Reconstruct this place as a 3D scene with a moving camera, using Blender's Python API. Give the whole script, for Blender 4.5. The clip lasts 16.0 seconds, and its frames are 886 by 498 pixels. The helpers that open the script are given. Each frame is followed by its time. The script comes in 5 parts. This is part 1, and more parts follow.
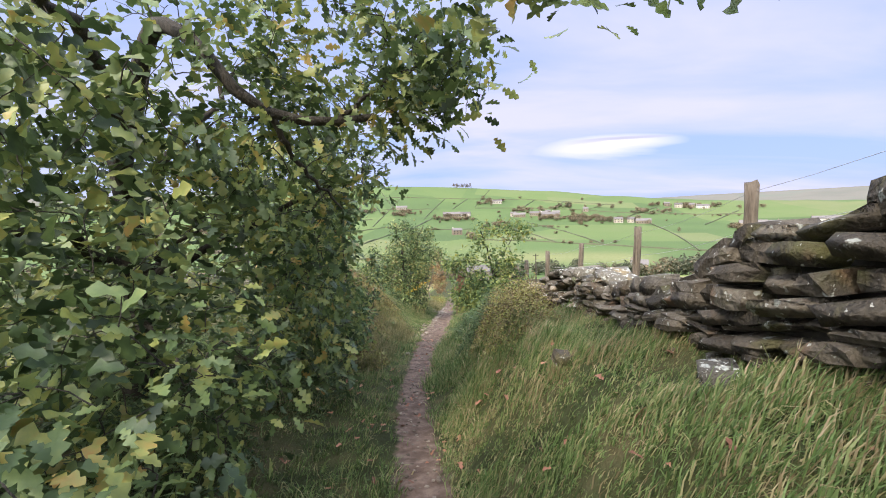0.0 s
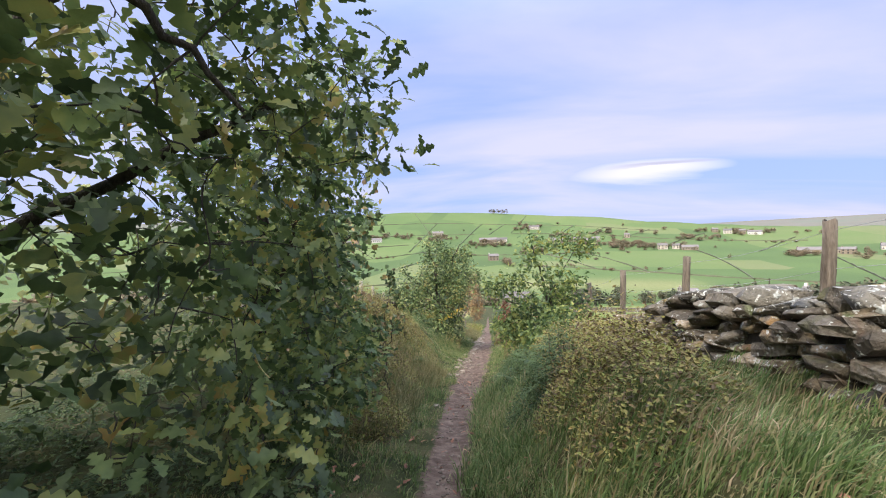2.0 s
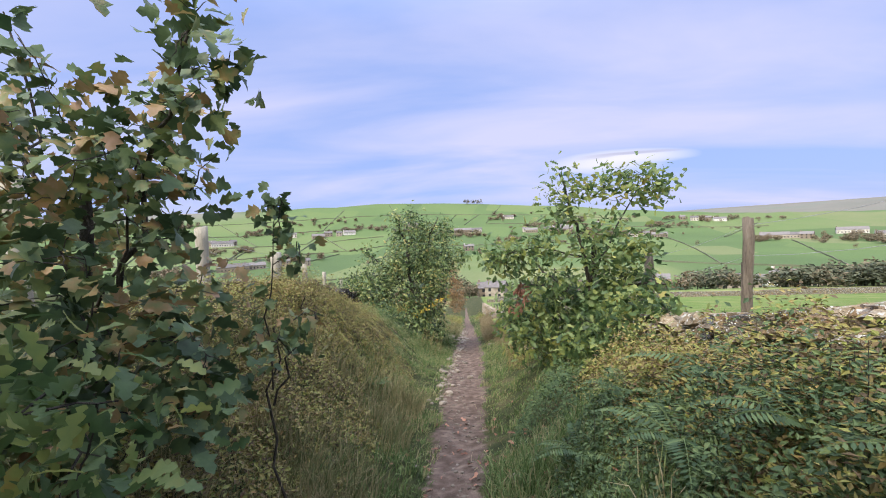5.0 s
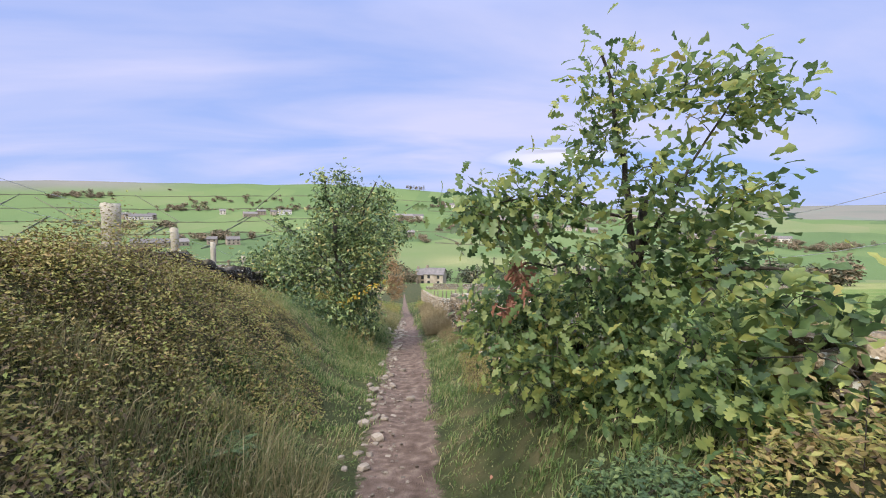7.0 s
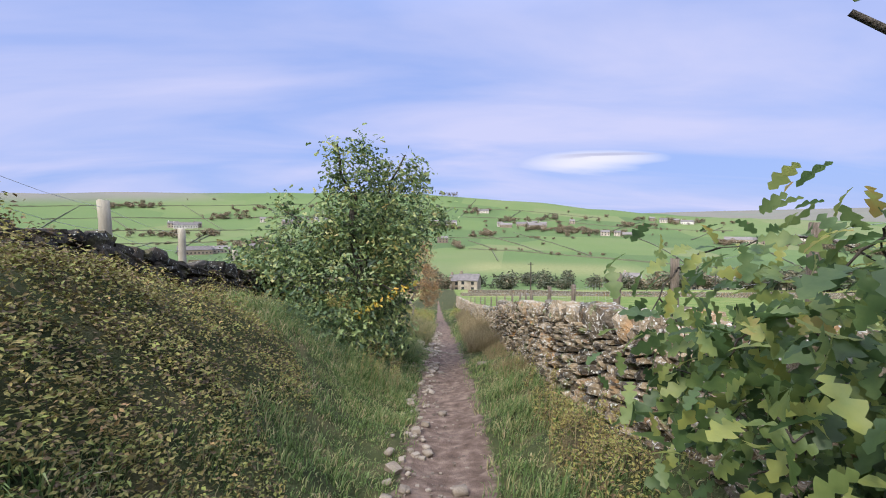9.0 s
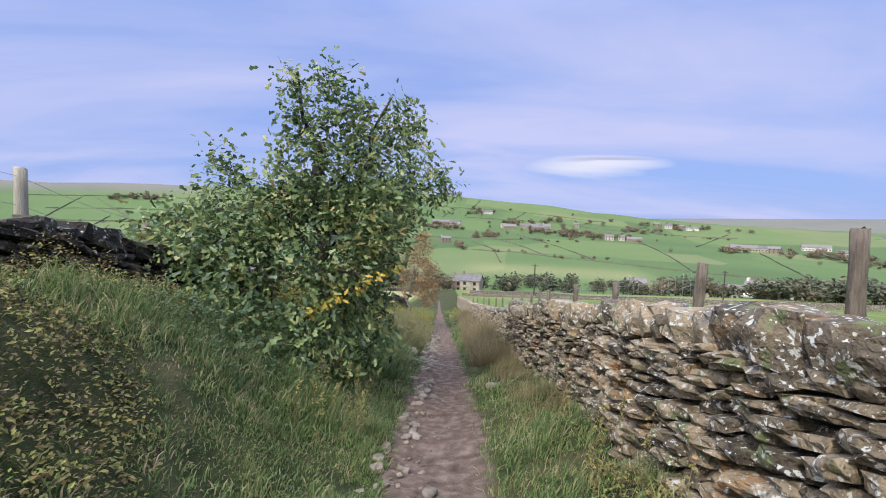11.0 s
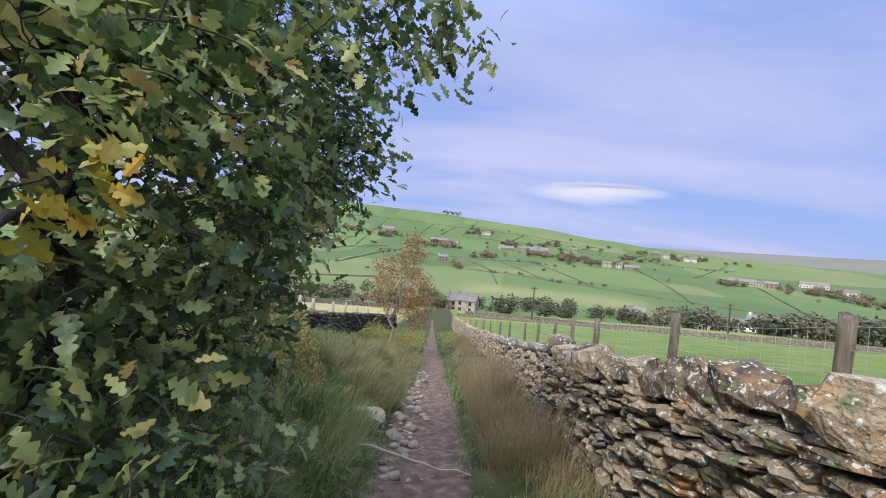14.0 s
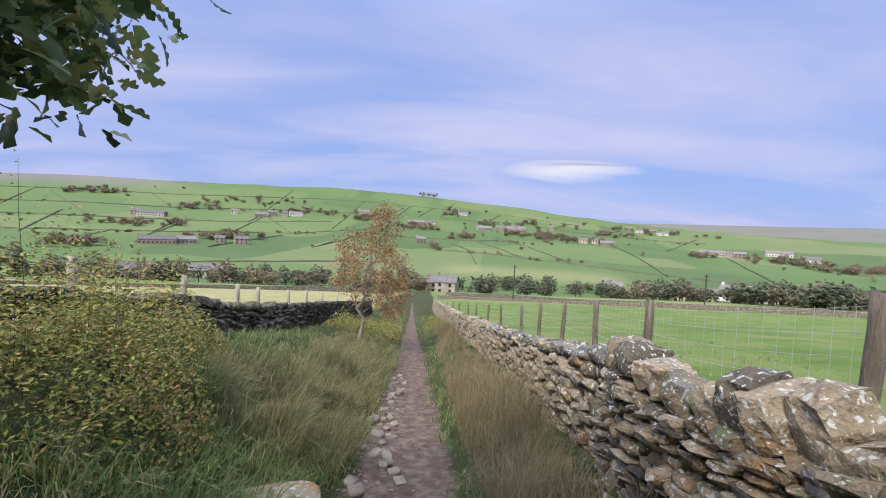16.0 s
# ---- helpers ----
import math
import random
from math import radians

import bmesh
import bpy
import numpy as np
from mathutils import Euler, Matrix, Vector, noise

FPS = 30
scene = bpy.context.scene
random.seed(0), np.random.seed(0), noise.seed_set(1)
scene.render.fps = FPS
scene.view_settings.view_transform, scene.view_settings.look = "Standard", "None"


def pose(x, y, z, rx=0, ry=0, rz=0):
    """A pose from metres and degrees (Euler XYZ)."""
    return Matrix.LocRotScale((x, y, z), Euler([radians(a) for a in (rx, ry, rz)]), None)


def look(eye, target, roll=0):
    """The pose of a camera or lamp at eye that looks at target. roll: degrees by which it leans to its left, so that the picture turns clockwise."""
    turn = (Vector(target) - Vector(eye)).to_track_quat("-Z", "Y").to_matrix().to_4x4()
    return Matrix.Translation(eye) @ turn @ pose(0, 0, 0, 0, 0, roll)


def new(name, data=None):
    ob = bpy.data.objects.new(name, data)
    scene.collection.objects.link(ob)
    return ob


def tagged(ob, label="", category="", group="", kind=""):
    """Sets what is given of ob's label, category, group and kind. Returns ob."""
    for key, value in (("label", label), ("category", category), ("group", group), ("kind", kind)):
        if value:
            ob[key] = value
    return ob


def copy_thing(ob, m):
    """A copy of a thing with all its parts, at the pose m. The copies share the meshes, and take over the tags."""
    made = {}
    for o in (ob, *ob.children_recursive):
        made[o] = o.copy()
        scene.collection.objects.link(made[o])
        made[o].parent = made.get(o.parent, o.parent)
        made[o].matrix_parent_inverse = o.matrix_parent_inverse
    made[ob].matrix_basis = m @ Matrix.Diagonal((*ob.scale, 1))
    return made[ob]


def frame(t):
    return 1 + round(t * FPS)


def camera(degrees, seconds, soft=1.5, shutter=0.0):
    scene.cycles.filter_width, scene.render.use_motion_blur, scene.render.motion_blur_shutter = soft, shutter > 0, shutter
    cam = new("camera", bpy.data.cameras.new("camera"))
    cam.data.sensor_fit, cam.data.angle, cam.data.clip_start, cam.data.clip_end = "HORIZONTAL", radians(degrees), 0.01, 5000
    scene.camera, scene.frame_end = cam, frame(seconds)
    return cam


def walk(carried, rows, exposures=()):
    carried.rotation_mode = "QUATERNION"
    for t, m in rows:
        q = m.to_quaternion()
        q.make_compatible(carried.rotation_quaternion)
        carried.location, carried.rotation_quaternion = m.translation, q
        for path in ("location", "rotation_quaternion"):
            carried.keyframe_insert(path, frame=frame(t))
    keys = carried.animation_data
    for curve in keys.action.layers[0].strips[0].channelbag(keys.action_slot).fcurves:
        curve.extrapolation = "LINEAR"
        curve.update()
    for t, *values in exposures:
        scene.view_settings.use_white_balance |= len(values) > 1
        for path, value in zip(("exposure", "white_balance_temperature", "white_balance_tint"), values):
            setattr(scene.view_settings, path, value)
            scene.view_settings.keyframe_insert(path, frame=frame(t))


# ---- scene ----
cam = camera(92.4, 16.0, soft=1.0)

PATH = [
    (0, (0.982, 0.073, 1.403), (0.893, 2.065, 1.25), -1.8),
    (0.5, (0.941, 0.578, 1.353), (0.849, 2.572, 1.236), 0.9),
    (1, (0.857, 1.148, 1.278), (0.681, 3.139, 1.189), -1.8),
    (1.5, (0.789, 1.745, 1.165), (0.603, 3.734, 1.073), -1.7),
    (2, (0.766, 2.347, 1.064), (0.512, 4.331, 1.037), -1.6),
    (2.5, (0.711, 3.034, 0.948), (0.452, 5.014, 0.843), -0.6),
    (3, (0.644, 3.681, 0.839), (0.382, 5.663, 0.782), -0.6),
    (3.5, (0.49, 4.325, 0.735), (0.344, 6.318, 0.662), -0.0),
    (4, (0.439, 4.958, 0.631), (0.299, 6.948, 0.486), -0.8),
    (4.5, (0.322, 5.586, 0.543), (0.187, 7.58, 0.468), -1.7),
    (5, (0.281, 6.202, 0.429), (0.142, 8.196, 0.357), -2.5),
    (5.2, (0.236, 6.45, 0.431), (0.091, 8.444, 0.36), -2.3),
    (7.3, (0.147, 9.342, -0.086), (0.35, 11.327, -0.227), 2.0),
    (7.5, (0.151, 9.569, -0.144), (0.358, 11.557, -0.199), 3.2),
    (8, (0.173, 10.262, -0.27), (0.245, 12.257, -0.391), 1.1),
    (8.5, (0.057, 10.944, -0.37), (0.04, 12.937, -0.531), 0.6),
    (9, (0.012, 11.713, -0.473), (-0.004, 13.709, -0.584), 0.0),
    (9.2, (0.019, 11.99, -0.453), (-0.001, 13.989, -0.506), -0.5),
    (11.3, (0.06, 14.57, -0.989), (0.048, 16.567, -1.103), 2.2),
    (11.5, (0.049, 14.857, -0.978), (0.082, 16.854, -1.09), 2.1),
    (12, (0.065, 15.51, -1.05), (0.214, 17.495, -1.247), 3.5),
    (12.5, (0.131, 16.199, -1.167), (0.259, 18.188, -1.329), 2.2),
    (13, (0.051, 16.891, -1.303), (0.178, 18.885, -1.405), 4.1),
    (13.5, (0.102, 17.704, -1.498), (0.063, 19.703, -1.507), 1.3),
    (14, (0.04, 18.396, -1.568), (0.021, 20.396, -1.59), 4.5),
    (14.5, (0.094, 19.094, -1.672), (0.125, 21.091, -1.769), 2.6),
    (15, (0.088, 19.776, -1.734), (0.168, 21.773, -1.802), 1.1),
    (15.5, (0.036, 20.423, -1.824), (0.14, 22.419, -1.91), 4.1),
    (16, (0.058, 21.144, -1.921), (0.147, 23.139, -2.021), 2.6),
]
walk(cam, [(t, look(eye, target, roll)) for t, eye, target, roll in PATH],
     exposures=[(0, 0.38, 6800, 10), (1, 0.36, 6780, 10), (2.5, 0.25, 6680, 10), (5, 0.16, 6540, 10), (8, 0.1, 6480, 10), (12, -0.08, 6150, 10), (16, -0.08, 6320, 10)])

# ---- light ----
world = bpy.data.worlds.new("world")
scene.world = world
world.use_nodes = True
wn = world.node_tree
wn.nodes.clear()
SUN_EL, SUN_AZ = radians(44), radians(212)   # azimuth clockwise from +y


def wnode(kind, **kw):
    n = wn.nodes.new(kind)
    for k, v in kw.items():
        n.inputs[k].default_value = v
    return n


sky = wn.nodes.new("ShaderNodeTexSky")
sky.sky_type = "NISHITA"
sky.sun_disc = False
sky.sun_elevation, sky.sun_rotation = SUN_EL, SUN_AZ
sky.air_density, sky.dust_density, sky.ozone_density = 1.0, 1.2, 2.0
out = wn.nodes.new("ShaderNodeOutputWorld")
bg = wnode("ShaderNodeBackground", Strength=0.11)
tc = wn.nodes.new("ShaderNodeTexCoord")
sep = wn.nodes.new("ShaderNodeSeparateXYZ")
wn.links.new(tc.outputs["Generated"], sep.inputs[0])
# flat cloud layer: the direction meets a plane overhead
zc = wn.nodes.new("ShaderNodeMath")
zc.operation = "MAXIMUM"
zc.inputs[1].default_value = 0.0
wn.links.new(sep.outputs["Z"], zc.inputs[0])
zp = wn.nodes.new("ShaderNodeMath")
zp.operation = "ADD"
zp.inputs[1].default_value = 0.16
wn.links.new(zc.outputs[0], zp.inputs[0])
div = wn.nodes.new("ShaderNodeVectorMath")
div.operation = "DIVIDE"
comb = wn.nodes.new("ShaderNodeCombineXYZ")
for i in range(3):
    wn.links.new(zp.outputs[0], comb.inputs[i])
wn.links.new(tc.outputs["Generated"], div.inputs[0])
wn.links.new(comb.outputs[0], div.inputs[1])
mp = wn.nodes.new("ShaderNodeMapping")
mp.inputs["Scale"].default_value = (0.42, 0.95, 0.0)
mp.inputs["Rotation"].default_value = (0, 0, radians(-16))
mp.inputs["Location"].default_value = (0.35, 0.5, 0)
wn.links.new(div.outputs[0], mp.inputs[0])
cl = wnode("ShaderNodeTexNoise", Scale=1.15, Detail=7.0, Roughness=0.5, Distortion=0.5)
wn.links.new(mp.outputs[0], cl.inputs["Vector"])
ramp = wn.nodes.new("ShaderNodeValToRGB")
ramp.color_ramp.elements[0].position = 0.37
ramp.color_ramp.elements[0].color = (0.12, 0.12, 0.12, 1)
ramp.color_ramp.elements[1].position = 0.66
ramp.color_ramp.elements[1].color = (0.88, 0.88, 0.88, 1)
wn.links.new(cl.outputs["Fac"], ramp.inputs[0])
mixc = wn.nodes.new("ShaderNodeMix")
mixc.data_type = "RGBA"
CLOUD = (6.3, 6.35, 8.9, 1)
mixc.inputs["B"].default_value = CLOUD
wn.links.new(ramp.outputs[0], mixc.inputs["Factor"])
blue = wn.nodes.new("ShaderNodeMix")
blue.data_type = "RGBA"
blue.inputs["Factor"].default_value = 0.75
blue.inputs["B"].default_value = (3.0, 4.5, 9.5, 1)
wn.links.new(sky.outputs[0], blue.inputs["A"])
wn.links.new(blue.outputs["Result"], mixc.inputs["A"])


def wmath(op, a, b=0.0, clamp=False):
    n = wn.nodes.new("ShaderNodeMath")
    n.operation, n.use_clamp = op, clamp
    for i, v in enumerate((a, b)):
        if isinstance(v, (int, float)):
            n.inputs[i].default_value = v
        else:
            wn.links.new(v, n.inputs[i])
    return n.outputs[0]


# one bright lens-shaped cloud low over the far hills
yy = wmath("MAXIMUM", sep.outputs["Y"], 0.05)
u = wmath("DIVIDE", sep.outputs["X"], yy)
v = wmath("DIVIDE", sep.outputs["Z"], yy)
wob_n = wmath("MULTIPLY", wmath("SUBTRACT", cl.outputs["Fac"], 0.5), 0.1)
du = wmath("DIVIDE", wmath("SUBTRACT", u, 0.345), 0.18)
dv = wmath("DIVIDE", wmath("SUBTRACT", wmath("ADD", v, wob_n), 0.143), 0.033)
rr = wmath("ADD", wmath("MULTIPLY", du, du), wmath("MULTIPLY", dv, dv))
lens = wmath("MULTIPLY", wmath("SUBTRACT", 1.0, rr, True), 0.85)
dv2 = wmath("DIVIDE", wmath("SUBTRACT", wmath("ADD", v, wob_n), 0.158), 0.008)
du2 = wmath("DIVIDE", wmath("SUBTRACT", u, 0.37), 0.13)
rim = wmath("SUBTRACT", 1.0, wmath("ADD", wmath("MULTIPLY", du2, du2), wmath("MULTIPLY", dv2, dv2)), True)
mixl = wn.nodes.new("ShaderNodeMix")
mixl.data_type = "RGBA"
mixl.inputs["B"].default_value = (9.0, 8.7, 9.4, 1)
wn.links.new(lens, mixl.inputs["Factor"])
wn.links.new(mixc.outputs["Result"], mixl.inputs["A"])
mixr = wn.nodes.new("ShaderNodeMix")
mixr.data_type = "RGBA"
mixr.inputs["B"].default_value = (4.6, 4.7, 6.6, 1)
wn.links.new(wmath("MULTIPLY", rim, 0.8), mixr.inputs["Factor"])
wn.links.new(mixl.outputs["Result"], mixr.inputs["A"])
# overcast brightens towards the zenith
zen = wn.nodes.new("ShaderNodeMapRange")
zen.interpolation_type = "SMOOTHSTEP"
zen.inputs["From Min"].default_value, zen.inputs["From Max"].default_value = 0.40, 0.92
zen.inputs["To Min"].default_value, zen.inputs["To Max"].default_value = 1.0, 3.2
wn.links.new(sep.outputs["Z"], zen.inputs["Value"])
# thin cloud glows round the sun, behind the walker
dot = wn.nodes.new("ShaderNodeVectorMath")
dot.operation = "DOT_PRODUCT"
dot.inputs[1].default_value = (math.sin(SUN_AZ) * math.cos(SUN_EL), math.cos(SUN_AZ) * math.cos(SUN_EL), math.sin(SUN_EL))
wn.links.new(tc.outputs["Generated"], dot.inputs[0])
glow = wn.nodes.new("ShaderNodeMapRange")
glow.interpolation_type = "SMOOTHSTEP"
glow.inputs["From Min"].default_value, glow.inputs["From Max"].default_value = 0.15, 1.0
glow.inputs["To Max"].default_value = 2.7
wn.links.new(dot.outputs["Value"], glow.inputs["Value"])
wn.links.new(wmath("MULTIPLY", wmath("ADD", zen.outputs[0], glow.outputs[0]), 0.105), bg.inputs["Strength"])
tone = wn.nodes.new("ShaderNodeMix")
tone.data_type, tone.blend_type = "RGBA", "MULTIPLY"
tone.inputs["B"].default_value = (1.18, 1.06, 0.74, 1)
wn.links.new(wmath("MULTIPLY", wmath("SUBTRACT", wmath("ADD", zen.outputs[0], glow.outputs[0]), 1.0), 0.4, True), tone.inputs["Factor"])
wn.links.new(mixr.outputs["Result"], tone.inputs["A"])
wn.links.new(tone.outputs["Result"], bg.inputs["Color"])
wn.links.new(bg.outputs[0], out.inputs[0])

sun = new("sun", bpy.data.lights.new("sun", "SUN"))
sun.data.energy, sun.data.angle, sun.data.color = 3.5, radians(7), (1.0, 0.91, 0.77)
sd = Vector((math.sin(SUN_AZ) * math.cos(SUN_EL), math.cos(SUN_AZ) * math.cos(SUN_EL), math.sin(SUN_EL)))
sun.matrix_world = look(sd * 50, (0, 0, 0))


# ---- materials ----
def material(name, stops, scale=4.0, rough=0.85, bump=0.3, fine=40.0, island=0.0, random_object=0.0, translucent=0.0,
             spec=0.3, detail=6.0, coords="Object", stretch=(1, 1, 1), spots=None, craggy=0.0):
    """Colour ramp over two-scale noise, with relief; island / random_object shift the ramp per piece."""
    m = bpy.data.materials.new(name)
    m.use_nodes = True
    nt = m.node_tree
    n, l = nt.nodes, nt.links
    bsdf = n["Principled BSDF"]
    geo = n.new("ShaderNodeNewGeometry")
    vm = n.new("ShaderNodeMapping")
    vm.inputs["Scale"].default_value = stretch
    l.new(geo.outputs["Position"], vm.inputs[0])
    big = n.new("ShaderNodeTexNoise")
    big.inputs["Scale"].default_value, big.inputs["Detail"].default_value = scale, detail
    small = n.new("ShaderNodeTexNoise")
    small.inputs["Scale"].default_value, small.inputs["Detail"].default_value = fine, 4
    l.new(vm.outputs[0], big.inputs["Vector"])
    l.new(vm.outputs[0], small.inputs["Vector"])
    mix = n.new("ShaderNodeMath")
    mix.operation = "MULTIPLY_ADD"
    mix.inputs[1].default_value = 0.35
    l.new(small.outputs["Fac"], mix.inputs[0])
    sc = n.new("ShaderNodeMath")
    sc.operation = "MULTIPLY"
    sc.inputs[1].default_value = 0.65
    l.new(big.outputs["Fac"], sc.inputs[0])
    l.new(sc.outputs[0], mix.inputs[2])
    val = mix.outputs[0]
    for amount, node, sock in ((island, geo, "Random Per Island"), (random_object, None, "Random")):
        if amount:
            if node is None:
                node = n.new("ShaderNodeObjectInfo")
            a = n.new("ShaderNodeMath")
            a.operation = "SUBTRACT"
            a.inputs[1].default_value = 0.5
            l.new(node.outputs[sock], a.inputs[0])
            b = n.new("ShaderNodeMath")
            b.operation = "MULTIPLY_ADD"
            b.inputs[1].default_value = amount
            l.new(a.outputs[0], b.inputs[0])
            l.new(val, b.inputs[2])
            val = b.outputs[0]
    r = n.new("ShaderNodeValToRGB")
    e = r.color_ramp.elements
    while len(e) < len(stops):
        e.new(0.5)
    for el, (p, c) in zip(e, stops):
        el.position, el.color = p, (*c, 1)
    l.new(val, r.inputs[0])
    col = r.outputs[0]
    for sp_scale, lo, hi, sp_col in spots or ():
        vn = n.new("ShaderNodeTexNoise")
        vn.inputs["Scale"].default_value, vn.inputs["Detail"].default_value = sp_scale, 4
        l.new(vm.outputs[0], vn.inputs["Vector"])
        mr = n.new("ShaderNodeMapRange")
        mr.inputs["From Min"].default_value, mr.inputs["From Max"].default_value = lo, hi
        l.new(vn.outputs["Fac"], mr.inputs["Value"])
        mc = n.new("ShaderNodeMix")
        mc.data_type = "RGBA"
        mc.inputs["B"].default_value = (*sp_col, 1)
        l.new(mr.outputs[0], mc.inputs["Factor"])
        l.new(col, mc.inputs["A"])
        col = mc.outputs["Result"]
    l.new(col, bsdf.inputs["Base Color"])
    bsdf.inputs["Roughness"].default_value = rough
    bsdf.inputs["Specular IOR Level"].default_value = spec
    if bump:
        bp = n.new("ShaderNodeBump")
        bp.inputs["Strength"].default_value, bp.inputs["Distance"].default_value = bump, 0.02
        if craggy:
            mid = n.new("ShaderNodeTexNoise")
            mid.inputs["Scale"].default_value, mid.inputs["Detail"].default_value = craggy, 5
            l.new(vm.outputs[0], mid.inputs["Vector"])
            bm2 = n.new("ShaderNodeBump")
            bm2.inputs["Strength"].default_value, bm2.inputs["Distance"].default_value = 0.9, 0.06
            l.new(mid.outputs["Fac"], bm2.inputs["Height"])
            l.new(bm2.outputs[0], bp.inputs["Normal"])
        l.new(small.outputs["Fac"], bp.inputs["Height"])
        l.new(bp.outputs[0], bsdf.inputs["Normal"])
    if translucent:
        tr = n.new("ShaderNodeBsdfTranslucent")
        l.new(col, tr.inputs["Color"])
        ms = n.new("ShaderNodeMixShader")
        ms.inputs[0].default_value = translucent
        l.new(bsdf.outputs[0], ms.inputs[1])
        l.new(tr.outputs[0], ms.inputs[2])
        l.new(ms.outputs[0], n["Material Output"].inputs[0])
    return m


M_STONE = material("gritstone", [(0.2, (0.03, 0.026, 0.022)), (0.44, (0.105, 0.084, 0.058)), (0.6, (0.18, 0.14, 0.09)), (0.8, (0.29, 0.23, 0.155))],
                   scale=5, fine=55, bump=0.7, craggy=11, random_object=0.5, island=0.5, spots=[(3.1, 0.58, 0.72, (0.3, 0.17, 0.07)), (4.3, 0.6, 0.7, (0.12, 0.12, 0.125)), (6.5, 0.6, 0.68, (0.13, 0.15, 0.07)), (21, 0.6, 0.63, (0.42, 0.41, 0.37)), (37, 0.62, 0.65, (0.46, 0.46, 0.42))])
M_STONE_DARK = material("dark gritstone", [(0.25, (0.018, 0.016, 0.014)), (0.48, (0.06, 0.05, 0.038)), (0.65, (0.12, 0.1, 0.075)), (0.85, (0.22, 0.195, 0.155))],
                        scale=5, fine=50, bump=0.7, craggy=11, random_object=0.3, island=0.25, spots=[(3.7, 0.56, 0.7, (0.09, 0.085, 0.035)), (4.4, 0.6, 0.72, (0.16, 0.1, 0.06)), (13, 0.64, 0.68, (0.33, 0.34, 0.3)), (31, 0.66, 0.69, (0.4, 0.4, 0.36))])
M_COPE = material("lichened gritstone", [(0.25, (0.04, 0.036, 0.032)), (0.5, (0.135, 0.123, 0.1)), (0.75, (0.25, 0.228, 0.182))],
                  scale=6, fine=60, bump=0.8, craggy=11, random_object=0.25, spots=[(4.0, 0.56, 0.68, (0.34, 0.24, 0.09)), (5.2, 0.57, 0.68, (0.07, 0.07, 0.065)), (16, 0.59, 0.63, (0.4, 0.41, 0.37)), (34, 0.61, 0.64, (0.55, 0.55, 0.5))])
M_PEBBLE = material("path stone", [(0.25, (0.085, 0.065, 0.05)), (0.5, (0.17, 0.14, 0.11)), (0.8, (0.3, 0.255, 0.205))], scale=7, fine=60, bump=0.5, island=0.4, random_object=0.2)
# dark colour stands in for shade between wall stones; also the van's wheels
M_DARK = material("wall core rubble", [(0.3, (0.02, 0.018, 0.015)), (0.8, (0.07, 0.06, 0.05))], scale=9, fine=40)
M_WOOD = material("weathered post timber", [(0.3, (0.06, 0.046, 0.035)), (0.55, (0.16, 0.13, 0.1)), (0.85, (0.3, 0.26, 0.21))], scale=6, fine=25, stretch=(6, 6, 0.7), bump=0.8)
M_WOOD_NEW = material("pale post timber", [(0.3, (0.24, 0.21, 0.16)), (0.8, (0.42, 0.39, 0.31))], scale=5, fine=30, stretch=(5, 5, 0.7), bump=0.5)
M_WIRE = material("galvanised wire", [(0.3, (0.25, 0.25, 0.25)), (0.8, (0.4, 0.4, 0.4))], rough=0.5, bump=0)
M_BARK = material("oak bark", [(0.3, (0.02, 0.018, 0.014)), (0.55, (0.06, 0.05, 0.04)), (0.85, (0.14, 0.125, 0.1))], scale=8, fine=45, stretch=(3, 3, 1), bump=0.9)
M_BARK_PALE = material("birch bark", [(0.3, (0.1, 0.08, 0.06)), (0.8, (0.4, 0.36, 0.3))], scale=8, fine=30, bump=0.5)
OAK = [(0.18, (0.034, 0.058, 0.022)), (0.42, (0.09, 0.14, 0.046)), (0.6, (0.17, 0.232, 0.08)), (0.79, (0.3, 0.32, 0.09)), (0.95, (0.44, 0.27, 0.08))]
M_OAK = material("oak leaf", OAK, scale=1.6, fine=22, rough=0.48, bump=0.25, island=0.66, translucent=0.28, spec=0.5)
M_OAK_LIGHT = material("young oak leaf", [(0.14, (0.035, 0.065, 0.026)), (0.4, (0.1, 0.165, 0.055)), (0.6, (0.2, 0.26, 0.085)), (0.8, (0.32, 0.34, 0.09)), (0.95, (0.38, 0.22, 0.06))],
                       scale=1.6, fine=22, rough=0.5, bump=0.25, island=0.6, translucent=0.5, spec=0.5)
M_OAK_MID = material("grey-green oak leaf", [(0.2, (0.026, 0.046, 0.02)), (0.42, (0.08, 0.132, 0.045)), (0.58, (0.17, 0.235, 0.085)), (0.74, (0.3, 0.34, 0.12)), (0.94, (0.42, 0.26, 0.09))],
                    scale=1.6, fine=22, rough=0.45, bump=0.25, island=0.58, translucent=0.35, spec=0.5)
M_SYC = material("sycamore leaf", [(0.2, (0.045, 0.075, 0.035)), (0.48, (0.095, 0.145, 0.06)), (0.6, (0.16, 0.2, 0.07)), (0.72, (0.3, 0.2, 0.08)), (0.88, (0.42, 0.27, 0.18))],
                 scale=2, fine=20, rough=0.5, bump=0.25, island=0.5, translucent=0.2)
M_YELLOW = material("turning oak leaf", [(0.3, (0.2, 0.2, 0.03)), (0.55, (0.45, 0.3, 0.04)), (0.8, (0.5, 0.2, 0.05))], scale=5, fine=30, rough=0.5, bump=0.2, island=0.5, translucent=0.25)
M_DEAD = material("dead oak leaf", [(0.3, (0.16, 0.07, 0.045)), (0.6, (0.36, 0.17, 0.11)), (0.85, (0.48, 0.27, 0.18))], scale=6, fine=30, rough=0.6, bump=0.3, island=0.4, translucent=0.15)
